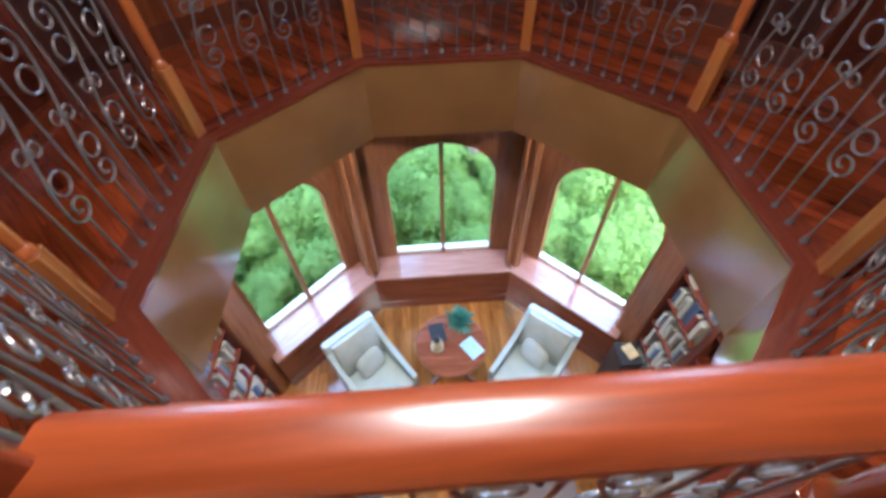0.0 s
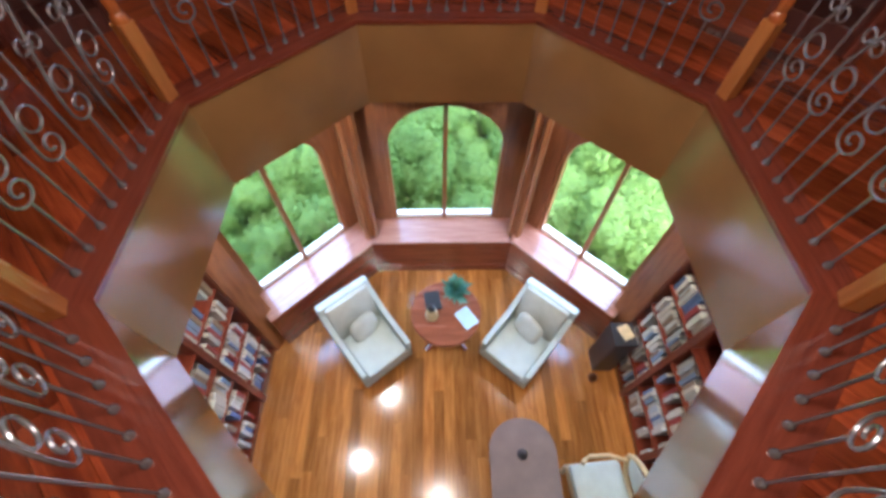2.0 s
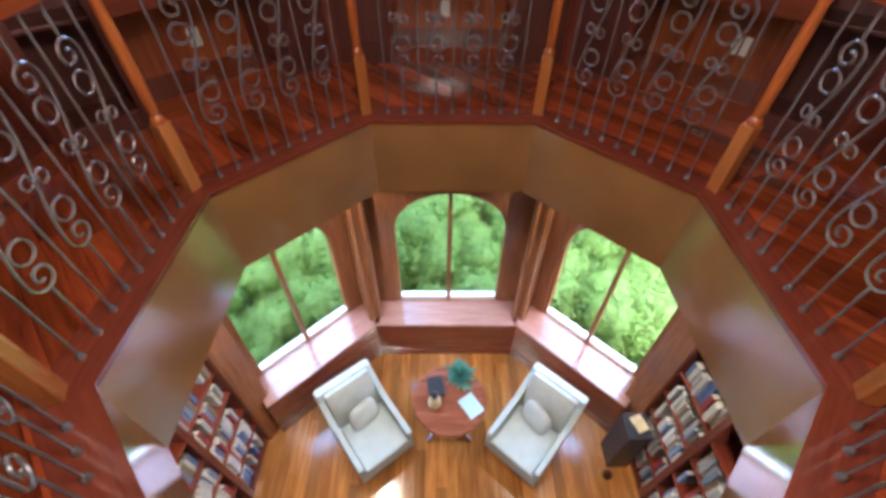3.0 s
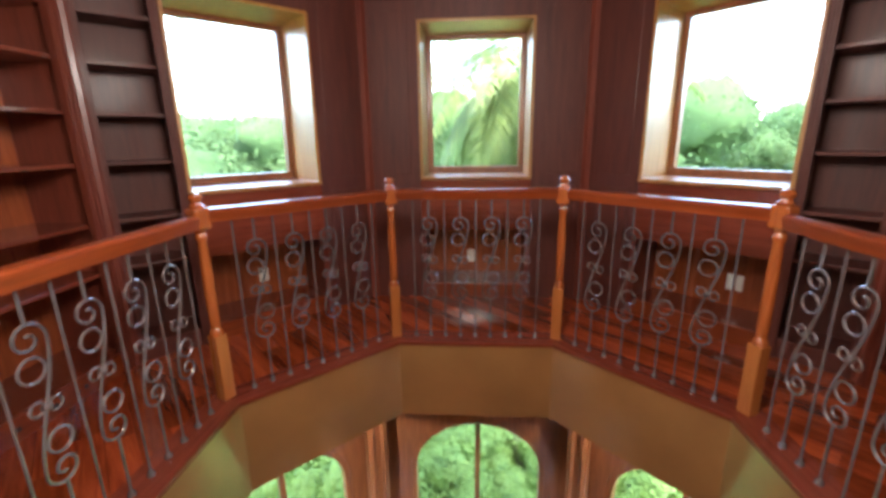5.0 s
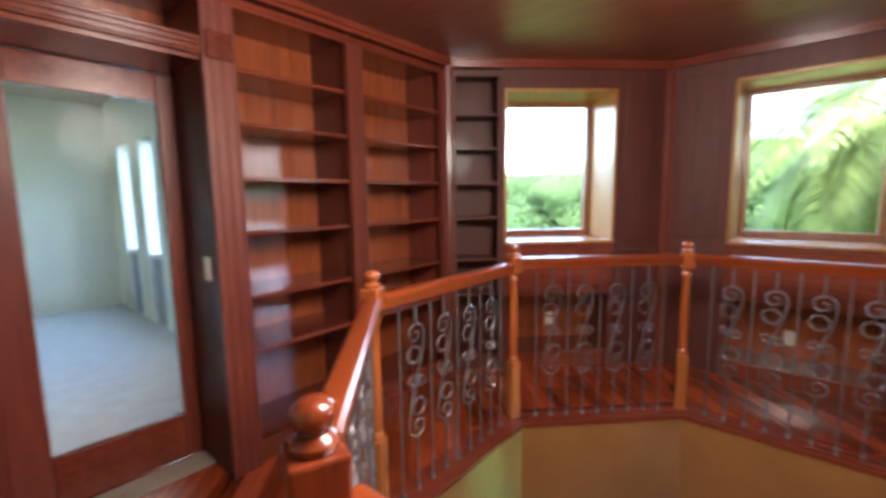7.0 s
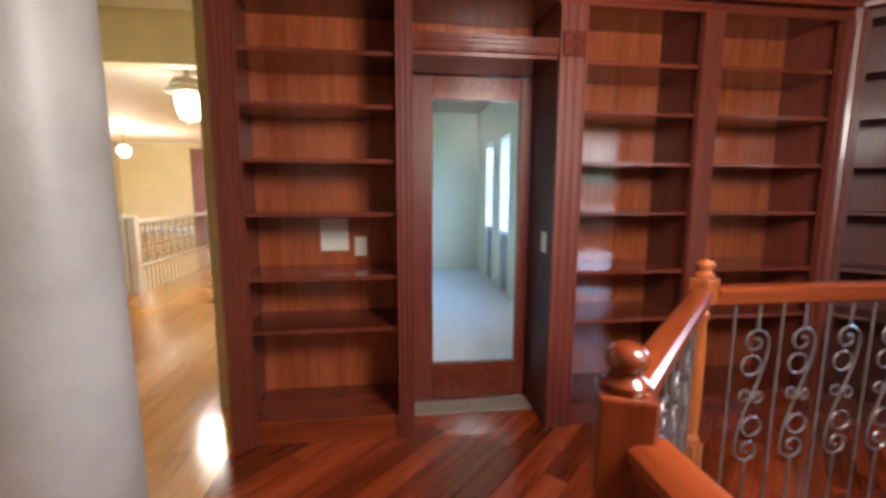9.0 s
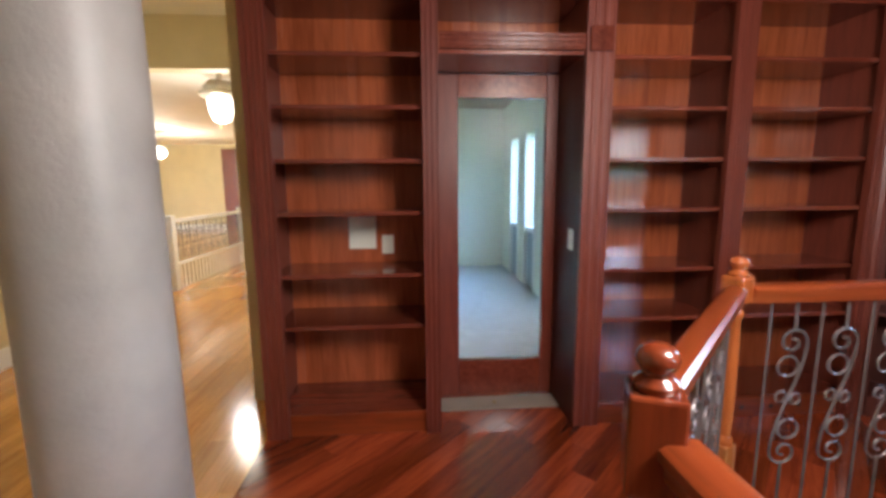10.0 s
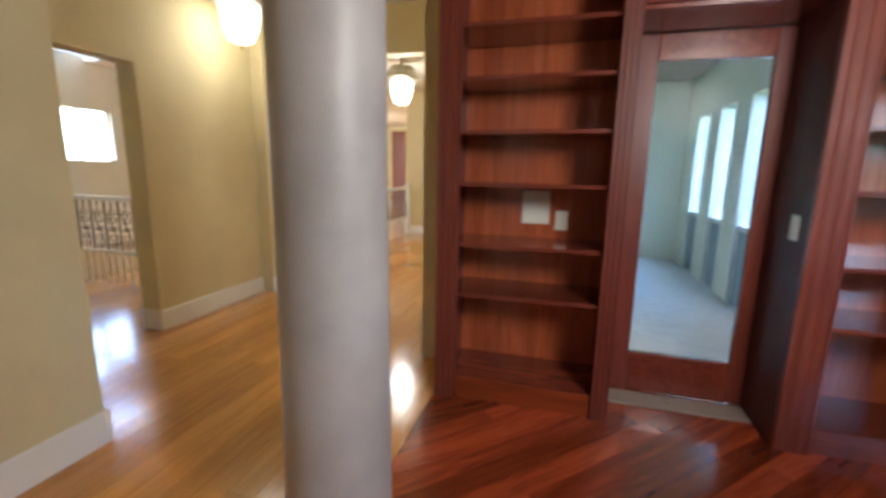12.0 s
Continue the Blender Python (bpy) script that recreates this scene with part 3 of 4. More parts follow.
def ball_newel():
    n = thing("newel_post", "stout mahogany newel post with a flattened ball top", "newel post", None, "gallery newel posts")
    part("base_block", box(-0.048, 0.048, -0.048, 0.048, 0.003, 0.42, 0.006), POSTWOOD, n)
    part("shaft", lathe([(0.043, 0.418), (0.047, 0.44), (0.036, 0.46), (0.030, 0.48), (0.036, 0.55), (0.038, 0.66), (0.030, 0.78), (0.038, 0.80), (0.038, 0.82), (0.030, 0.835), (0.043, 0.87)], 20), POSTWOOD, n, "", True)
    part("head_block", box(-0.048, 0.048, -0.048, 0.048, 0.868, 1.058, 0.007), POSTWOOD, n)
    part("collar", lathe([(0.036, 1.057), (0.040, 1.063), (0.040, 1.072), (0.034, 1.080), (0.026, 1.086)], 24), POSTWOOD, n, "turned collar under the ball", True)
    part("ball", lathe([(0.024, 1.0862), (0.025, 1.092), (0.031, 1.098), (0.0355, 1.106), (0.037, 1.114), (0.036, 1.122), (0.031, 1.131), (0.022, 1.138), (0.011, 1.142), (0.002, 1.143)], 24), POSTWOOD, n, "polished mahogany ball", True)
    return n


corners = octagon(RAIL)
post = newel()
post.matrix_basis = pose(*corners[0], 0, 0, 0, 22.5)
for i in (1, 2, 3, 4, 7):
    copy_thing(post, pose(*corners[i], 0, 0, 0, 22.5 + 45 * i))
stout = ball_newel()
stout.matrix_basis = pose(corners[5][0] + 0.005, corners[5][1] + 0.01, 0, 0, 0, -22.5)
copy_thing(stout, pose(corners[6][0], corners[6][1] + 0.01, 0, 0, 0, 22.5))

# ---- hall beside the gallery ----
hall = setting("floor_hall", box(-15.8, 3.2, -11.0, -2.662, -0.4, -0.02), HALL_PLANK, "honey-coloured polished timber hall floor", "floor")


def column(x, y):
    c = thing("column", "plain round grey-white column between gallery and hall", "column", pose(x, y, 0), "hall columns", "structure")
    part("shaft", lathe([(0.180, 0.10), (0.180, 0.12), (0.176, 0.6), (0.172, 1.4), (0.170, 2.5), (0.170, 2.62)], 48), COLUMNPAINT, c, "", True)
    part("column_base", lathe([(0.215, 0.0), (0.215, 0.05), (0.205, 0.07), (0.195, 0.085), (0.183, 0.10)], 48), COLUMNPAINT, c, "", True)
    return c


column(-1.06, -2.66)
column(1.06, -2.66)
setting("beam_gallery", box(-2.86, 2.86, -2.86, -2.66, 2.57, 3.3), CREAM, "cream beam between gallery and hall", "beam")
setting("wall_west_end", box(-2.86, -2.662, -2.90, -2.662, 0, 2.57), CREAM, "cream end of the bookcase wall", "wall")


def skirting(x0, x1, y0, y1, h=0.17):
    setting("baseboard", box(x0, x1, y0, y1, 0, h, 0.006), WHITE, "tall white painted baseboard", "baseboard")


def cream_wall(name, x0, x1, y0, y1, z0=0.0, z1=3.3):
    return setting(name, box(x0, x1, y0, y1, z0, z1), CREAM, "cream painted hall wall", "wall")


cream_wall("wall_south_a", -1.25, 3.2, -4.22, -4.06)
skirting(-1.25, 3.2, -4.058, -4.04)
skirting(-1.268, -1.251, -4.22, -4.04)
cream_wall("wall_south_b", -3.72, -2.47, -5.30, -5.11)
skirting(-3.70, -2.45, -5.108, -5.09)
skirting(-2.468, -2.45, -5.30, -5.11)
cream_wall("wall_south_c", -4.9, -3.722, -5.30, -4.98)
skirting(-4.9, -3.702, -4.978, -4.96)
cream_wall("wall_header_south", -2.47, -1.25, -5.30, -5.11, 2.10, 3.3)
cream_wall("wall_header_west", -5.2, -5.0, -5.302, -2.9, 2.74, 3.3)
cream_wall("wall_hall_north", -8.6, -2.86, -2.9, -2.76)
cream_wall("wall_far_west", -15.8, -15.6, -11, -2.9)
cream_wall("wall_far_north", -15.598, -8.702, -5.22, -5.02)
cream_wall("wall_west_pier", -8.7, -8.5, -5.22, -2.9)
skirting(-8.498, -8.48, -5.22, -2.9)
skirting(-15.598, -15.58, -10.79, -8.55)
skirting(-15.598, -15.58, -7.95, -5.22)
cream_wall("wall_south_far", -15.8, -8.0, -11.0, -10.8)
cream_wall("wall_south_east", -1.2, -1.0, -9.5, -4.22)
cream_wall("wall_east_hall", 3.0, 3.2, -4.06, -2.66)
setting("ceiling_hall", box(-11.2, 3.2, -9.6, -2.66, 3.3, 3.36), CEIL, "white hall ceiling", "ceiling")
setting("ceiling_hall_west", box(-15.59, -5.21, -10.79, -2.91, 2.96, 3.00), CEIL, "white far hall ceiling", "ceiling")

brown = thing("door_2", "narrow dark brown door in the far hall wall", "door", pose(-15.59, -8.25, 0), "", "structure")
part("leaf", box(0, 0.05, -0.27, 0.27, 0.0, 2.80, 0.006), MAHOG, brown)

# blue-lit window and stair wall beyond the opening
bm = bmesh.new()
WX0, WX1, WZ0, WZ1 = -5.55, -4.55, 1.42, 2.22
box(-8.0, WX0, -9.65, -9.5, 0, 3.05, 0, bm)
box(WX1, -1.0, -9.65, -9.5, 0, 3.05, 0, bm)
box(WX0, WX1, -9.65, -9.5, 0, WZ0, 0, bm)
box(WX0, WX1, -9.65, -9.5, WZ1, 3.05, 0, bm)
setting("wall_stair", bm, WHITE, "white stair wall with a small window", "wall")
stair_window = thing("window_stair", "small window high on the stair wall", "window", None, "", "structure")
for x0, x1 in ((WX0, WX0 + 0.05), ((WX0 + WX1) / 2 - 0.02, (WX0 + WX1) / 2 + 0.02), (WX1 - 0.05, WX1)):
    part("window_frame", box(x0, x1, -9.62, -9.56, WZ0, WZ1, 0.004), WHITE, stair_window)
stair_pane = part("pane", box(WX0, WX1, -9.60, -9.596, WZ0, WZ1), GLASS, stair_window)
stair_pane.visible_shadow = False


def white_railing(m, n, length):
    b = thing("stair_railing", "white stair railing with iron scroll bars", "railing", m, "hall railings")
    part("handrail", box(0, length, -0.035, 0.035, 0.95, 1.0, 0.01), WHITE, b)
    part("bottom_rail", box(0, length, -0.02, 0.02, 0.34, 0.38, 0.005), WHITE, b)
    for x in (0, length):
        part("newel", box(x - 0.05, x + 0.05, -0.05, 0.05, -0.02, 1.06, 0.008), WHITE, b)
    picket = bar = None
    for i in range(n):
        x = length * (i + 0.5) / n
        if picket is None:
            o = picket = part("picket", tube([(0, 0, 0), (0, 0, 0.34)], 0.011, 6), WHITE, b, "white painted picket")
        else:
            o = share("picket", picket.data, b, Matrix())
        o.location.x = x
        if i % 2:
            o = share("scroll_bar", far_scroll, b, pose(x, 0, 0.20))
            o.scale.z = 0.74
        elif bar is None:
            o = bar = part("bar", tube([(0, 0, 0.38), (0, 0, 0.95)], 0.010, 6), IRON, b, "dark iron bar")
            o.location.x = x
        else:
            share("bar", bar.data, b, pose(x, 0, 0))
    return b


far_scroll = [o for o in far_rail.children if o.name.startswith("scroll_bar")][0].data
white_railing(pose(-6.0, -5.19, 0, 0, 0, 180), 22, 2.40)
white_railing(pose(-6.0, -5.31, 0, 0, 0, -90), 24, 2.9)
white_railing(pose(-3.45, -6.3, 0, 0, 0, -90), 18, 1.9)


def pendant(x, y, top, drop, watts):
    p = thing("pendant_lamp", "lit glass bell pendant lamp with a brass canopy", "lamp", pose(x, y, top), "hall lamps")
    part("canopy", lathe([(0.05, -drop + 0.30), (0.20, -drop + 0.31), (0.25, -drop + 0.34), (0.26, -drop + 0.38), (0.20, -drop + 0.41), (0.21, -drop + 0.45), (0.17, -drop + 0.50), (0.15, -drop + 0.53), (0.03, -drop + 0.56), (0.025, 0.0)], 28), PEWTER, p, "", True)
    part("shade", lathe([(0.02, -drop), (0.10, -drop + 0.03), (0.14, -drop + 0.12), (0.155, -drop + 0.22), (0.16, -drop + 0.30)], 24), LAMPGLOW, p, "glowing white glass shade", True)
    part("finial", lathe([(0.008, -drop - 0.05), (0.014, -drop - 0.03), (0.012, -drop + 0.001)], 10), BRASS, p, "", True)
    l = new("pendant_light", bpy.data.lights.new("pendant_light", "POINT"))
    l.data.energy, l.data.color, l.data.shadow_soft_size = watts, (1.0, 0.90, 0.72), 0.12
    l.location = (x, y, top - drop - 0.16)


pendant(-5.95, -4.35, 2.96, 0.67, 2.6)
pendant(-3.2, -4.76, 3.3, 0.90, 0.15)


def globe_lamp(x, y, top, z, watts):
    p = thing("pendant_lamp", "small lit white glass globe lamp on a thin rod", "lamp", pose(x, y, 0), "hall lamps")
    part("rod", lathe([(0.012, z + 0.14), (0.012, top - 0.03), (0.06, top - 0.02), (0.065, top)], 12), PEWTER, p, "", True)
    part("globe", lathe([(0.15 * math.sin(math.pi * i / 14) + 0.002, z - 0.15 * math.cos(math.pi * i / 14)) for i in range(15)], 24), LAMPGLOW, p, "glowing white glass globe", True)
    l = new("globe_light", bpy.data.lights.new("globe_light", "POINT"))
    l.data.energy, l.data.color, l.data.shadow_soft_size = watts, (1.0, 0.90, 0.72), 0.12
    l.location = (x, y, z - 0.32)


globe_lamp(-12.0, -8.58, 2.96, 2.40, 6.0)

# ---- pale carpeted room behind the glazed door ----
carpet = setting("floor_pale_room", box(-7.4, -2.862, -2.74, 0.3, -0.4, 0.0), CARPET, "pale grey carpet", "floor")
setting("wall_pale_west", box(-7.55, -7.40, -2.75, 0.3, 0, 2.9), PALEWALL, "pale cream wall", "wall")
setting("wall_pale_south", box(-7.4, -2.862, -2.758, -2.70, 0, 2.9), PALEWALL, "pale cream wall", "wall")
bm = bmesh.new()
edges_x = [-7.4, -6.80, -6.25, -5.90, -5.35, -5.00, -4.45, -2.862]
for i in range(0, 8, 2):
    box(edges_x[i], edges_x[i + 1], -0.22, -0.05, 0, 2.9, 0, bm)
for i in range(1, 7, 2):
    box(edges_x[i], edges_x[i + 1], -0.22, -0.05, 2.15, 2.9, 0, bm)
setting("wall_pale_north", bm, PALEWALL, "pale cream wall with tall window openings", "wall")
for i in range(1, 7, 2):
    w = thing("window_" + str(3 + i), "tall white french window", "window", None, "", "structure")
    a, b = edges_x[i], edges_x[i + 1]
    for x0, x1 in ((a, a + 0.05), (b - 0.05, b)):
        part("window_frame", box(x0, x1, -0.235, -0.10, 0.0, 2.15, 0.004), WHITE, w)
    part("window_frame", box(a + 0.051, b - 0.051, -0.20, -0.12, 0.78, 0.84, 0.004), WHITE, w)
    part("lower_panel", box(a + 0.051, b - 0.051, -0.19, -0.13, 0.0, 0.779, 0.004), GREYBLUE, w, "grey-blue lower panel")
    p = part("pane", box(a + 0.051, b - 0.051, -0.16, -0.156, 0.841, 2.149), GLASS, w)
    p.visible_shadow = False
setting("ceiling_pale_room", box(-7.4, -2.862, -2.74, -0.05, 2.75, 2.80), paint("pinkish_ceiling", (0.62, 0.48, 0.38), 0.7, 0.04), "pinkish-tan ceiling", "ceiling")


# ---- wall plates ----
def plate(m, w, h, label, toggle=True):
    p = thing("wall_plate", label, "wall plate", m, "wall plates")
    part("cover", box(-w / 2, w / 2, -0.008, 0.0, -h / 2, h / 2, 0.002), PLATE, p)
    if toggle:
        part("rocker", box(-w / 6, w / 6, -0.013, -0.0081, -h / 5, h / 5, 0.002), PLATE, p)
    return p


back = FACE + 0.427
plate(turned(90) @ pose(-2.135, back, 1.13), 0.17, 0.205, "square ivory keypad panel on the bookcase back", False)
plate(turned(90) @ pose(-1.975, back, 1.053), 0.075, 0.12, "ivory light switch on the bookcase back")
plate(pose(-2.30, -0.8875, 1.104, 0, 0, 0), 0.07, 0.12, "ivory light switch on the door reveal")
low_back = FACE + 0.407
plate(turned(45) @ pose(0.067, low_back, 0.30), 0.075, 0.12, "ivory socket at the back of the low bookcase")
plate(turned(0) @ pose(-0.04, low_back, 0.28), 0.075, 0.12, "ivory socket at the back of the low bookcase")
plate(turned(-45) @ pose(0.118, low_back, 0.313), 0.045, 0.12, "ivory socket at the back of the low bookcase")
plate(turned(-45) @ pose(0.178, low_back, 0.313), 0.045, 0.12, "ivory socket at the back of the low bookcase")

# ---- lower room ----
LC, LD = 2.06, 2.14          # the window walls: straight one and slanted ones
LOWER_AREA = [(-2.9, -3.4), (2.9, -3.4), (2.9, 0.72), (1.06, 2.56), (-1.06, 2.56), (-2.9, 0.72)]
low_floor = setting("floor_lower", prism(LOWER_AREA, LOW - 0.3, LOW - 0.02), LOWER_PLANK, "amber polished timber floor of the lower room", "floor")


def arch_points(half, spring, rise, n=20):
    return [(half * math.cos(math.pi * i / n), spring + rise * math.sin(math.pi * i / n) ** 0.9) for i in range(n + 1)]


def arch_wall(name, ang, ap, side, shift, half, low, spring, rise, depth, top):
    """A wall sheet with an arched opening, given thickness."""
    bm = bmesh.new()
    arc = [(x + shift, z) for x, z in arch_points(half, spring, rise)]
    loop = [(half + shift, low)] + arc + [(-half + shift, low)]
    for y in (ap, ap + depth):
        inner_v = [bm.verts.new((x, y, z)) for x, z in loop]
        outer_v = [bm.verts.new((x, y, z)) for x, z in [(side, low)] + [(max(-side, min(side, (x - shift) * side / half * 1.0)), top if 0 < i < len(arc) - 1 else spring) for i, (x, z) in enumerate(arc)] + [(-side, low)]]
        for i in range(len(loop) - 1):
            bm.faces.new((inner_v[i], inner_v[i + 1], outer_v[i + 1], outer_v[i]))
        a, b, c, d = (bm.verts.new((x, y, z)) for x, z in ((side, low), (-side, low), (-side, LOW - 0.02), (side, LOW - 0.02)))
        bm.faces.new((a, b, c, d))
        for s, ref in ((side, 1), (-side, len(arc))):
            e = bm.verts.new((s, y, top))
            bm.faces.new((outer_v[ref], outer_v[ref + (1 if ref == 1 else -1)], e))
    n2 = len(bm.verts) // 2
    bm.verts.ensure_lookup_table()
    k = len(loop)
    for i in range(k - 1):
        bm.faces.new((bm.verts[i], bm.verts[i + 1], bm.verts[n2 + i + 1], bm.verts[n2 + i]))
    return setting(name, bm, FRAMEWOOD, "reddish timber wall with an arched window opening", "wall", turned(ang))


SILL, SPRING = -3.47, -2.10


def lower_window(i, ang, ap, side, shift, half):
    arch_wall("wall_lower_" + str(i), ang, ap + 0.40, side + 0.25, shift, half, SILL, SPRING, 0.60, 0.14, UNDER - 0.001)
    w = thing("window_lower_" + str(i), "tall arched timber window with a centre mullion", "window", turned(ang) @ pose(shift, ap, 0), "", "structure")
    arc = arch_points(half, SPRING, 0.60, 28)
    path = [(half, SILL)] + arc + [(-half, SILL)]
    bm = bmesh.new()
    inner_p = [(x * (half - 0.05) / half, z - (0.05 if 0 < i < len(path) - 1 else 0)) for i, (x, z) in enumerate(path)]
    for y0, y1 in ((0.42, 0.50),):
        rows_v = [[bm.verts.new((x, y, z)) for x, z in pts] for pts, y in ((path, y0), (path, y1), (inner_p, y1), (inner_p, y0))]
        for a in range(4):
            b = (a + 1) % 4
            for i2 in range(len(path) - 1):
                bm.faces.new((rows_v[a][i2], rows_v[a][i2 + 1], rows_v[b][i2 + 1], rows_v[b][i2]))
    part("window_frame", bm, FRAMEWOOD, w)
    part("mullion", box(-0.025, 0.025, 0.40, 0.47, SILL + 0.001, SPRING + 0.57, 0.004), FRAMEWOOD, w)
    part("bottom_frame", box(-half + 0.05, half - 0.05, 0.43, 0.52, SILL + 0.001, SILL + 0.06, 0.004), WHITE, w, "white lower frame")
    bm = bmesh.new()
    vs = [bm.verts.new((x, 0.46, z)) for x, z in inner_p]
    bm.faces.new(vs)
    ext = bmesh.ops.extrude_face_region(bm, geom=bm.faces[:])
    bmesh.ops.translate(bm, vec=(0, 0.004, 0), verts=[v for v in ext["geom"] if isinstance(v, bmesh.types.BMVert)])
    p = part("pane", bm, GLASS, w)
    p.visible_shadow = False


for i, (ang, ap, side, shift, half) in enumerate(((0, LC, 0.95, 0.035, 0.72), (45, LD, 0.84, -0.02, 0.70), (-45, LD, 0.84, 0.06, 0.70))):
    lower_window(i + 1, ang, ap, side, shift, half)
    sh = side + 0.02
    setting("sill_lower_" + str(i + 1), box(-sh, sh, ap - 0.02, ap + 0.43, SILL - 0.035, SILL, 0.006), SILLWOOD, "deep glossy timber window seat", "sill", turned(ang))
    bm = box(-sh, sh, ap + 0.01, ap + 0.05, LOW - 0.02, SILL - 0.036)
    box(-sh, sh, ap - 0.006, ap + 0.0101, LOW - 0.02, LOW + 0.16, 0.004, bm)
    box(-sh, sh, ap - 0.006, ap + 0.0101, SILL - 0.16, SILL - 0.0361, 0.004, bm)
    setting("wall_apron_" + str(i + 1), bm, MAHOG_H, "mahogany apron panel below the window seat", "wall", turned(ang))
for x, y, ang in ((-0.97, 2.16, 22.5), (1.0, 2.16, -22.5)):
    bm = box(-0.10, 0.10, 0.0, 0.34, SILL, UNDER)
    for dx in (-0.055, 0.055):
        b2 = lathe([(0.026, SILL), (0.026, UNDER)], 12, None, dx, -0.012)
        me = bpy.data.meshes.new("temp")
        b2.to_mesh(me)
        b2.free()
        bm.from_mesh(me)
        bpy.data.meshes.remove(me)
    setting("trim_window_post", bm, FRAMEWOOD, "clustered timber post between the arched windows", "trim", pose(x, y, 0, 0, 0, ang))
for s in (-1, 1):
    setting("trim_side_post", box(-0.14, 0.14, 0.0, 0.36, LOW - 0.02, UNDER), FRAMEWOOD, "timber post between window and bookcase", "trim", pose(s * 2.20, 0.94, 0, 0, 0, s * -67.5))
    setting("wall_lower_side_" + ("e" if s > 0 else "w"), box(min(s * 2.74, s * 2.9), max(s * 2.74, s * 2.9), -3.4, 1.3, LOW - 0.02, UNDER), MAHOG, "dark timber wall of the lower room", "wall")
setting("wall_lower_south", box(-2.9, 2.9, -3.4, -3.24, LOW - 0.02, UNDER), MAHOG, "dark timber wall of the lower room", "wall")
setting("ceiling_lower_south", box(-2.9, 2.9, -3.4, -2.663, UNDER, UNDER + 0.05), CEIL, "white ceiling of the lower room", "ceiling")

# ---- lower bookcases and their books ----
LOWSHELF = (0.53, 0.96, 1.39, 1.82, 2.25, 2.68)


def low_bookcase(s, y0, y1):
    w = y1 - y0
    b = thing("bookcase", "tall mahogany bookcase filled with mixed books", "bookcase", turned(90 if s < 0 else -90) @ pose((y0 + y1) / 2 * (1 if s < 0 else -1), 2.28, LOW), "lower bookcases")
    x0, x1, top, depth = -w / 2, w / 2, 3.2, 0.40
    part("side_panel", box(x0, x0 + 0.035, 0, depth, 0, top, 0.003), MAHOG, b)
    part("side_panel", box(x1 - 0.035, x1, 0, depth, 0, top, 0.003), MAHOG, b)
    part("back_panel", box(x0 + 0.035, x1 - 0.035, depth - 0.02, depth, 0, top), BACKING, b)
    part("plinth", box(x0 + 0.036, x1 - 0.036, 0.01, 0.03, 0, 0.10), MAHOG_H, b)
    for z in (0.10,) + LOWSHELF:
        part("shelf", box(x0 + 0.036, x1 - 0.036, 0.012, depth - 0.021, z - 0.024, z, 0.003), MAHOG_H, b)
    return b


book_meshes = []
for i in range(6):
    rng = random.Random(40 + i)
    w, d, h = rng.uniform(0.028, 0.068), rng.uniform(0.19, 0.27), rng.uniform(0.23, 0.34)
    bm = bmesh.new()
    box(0, w, 0, d, 0, h, 0.003, bm)
    o = link("book", bm, BOOKS)
    bm = box(0.003, w - 0.003, 0.004, d + 0.002, 0.004, h + 0.0015)
    pg = link("page_block", bm, PAPER, o)
    book_meshes.append((o, w, d, h))


def fill_books(s, y0, y1, levels, seed):
    rng = random.Random(seed)
    for z in levels:
        y = y0 + 0.045
        while y < y1 - 0.09:
            o, w, d, h = book_meshes[rng.randrange(6)]
            if rng.random() < 0.12:
                y += rng.uniform(0.03, 0.12)
                continue
            if s < 0:
                m = pose(-2.30 - rng.uniform(0, 0.05), y, LOW + z + 0.001, 0, 0, 90)
            else:
                m = pose(2.30 + rng.uniform(0, 0.05), y + w, LOW + z + 0.001, 0, 0, -90)
            c = copy_thing(o, m)
            tagged(c, "cloth-bound book standing on the bookcase shelf", "book", "shelved books")
            y += w + rng.uniform(0.001, 0.006)


low_units = ((0.17, 0.84), (-0.60, 0.168), (-1.38, -0.602), (-2.2, -1.382))
for s in (-1, 1):
    for i, (a, b) in enumerate(low_units):
        low_bookcase(s, a, b)
        if i < 2:
            fill_books(s, a, b, (0.10,) + LOWSHELF[:5] if i == 0 else (0.10,) + LOWSHELF[:3], 7 + i + s)
for o, w, d, h in book_meshes:
    for c in list(o.children):
        bpy.data.objects.remove(c)
    bpy.data.objects.remove(o)


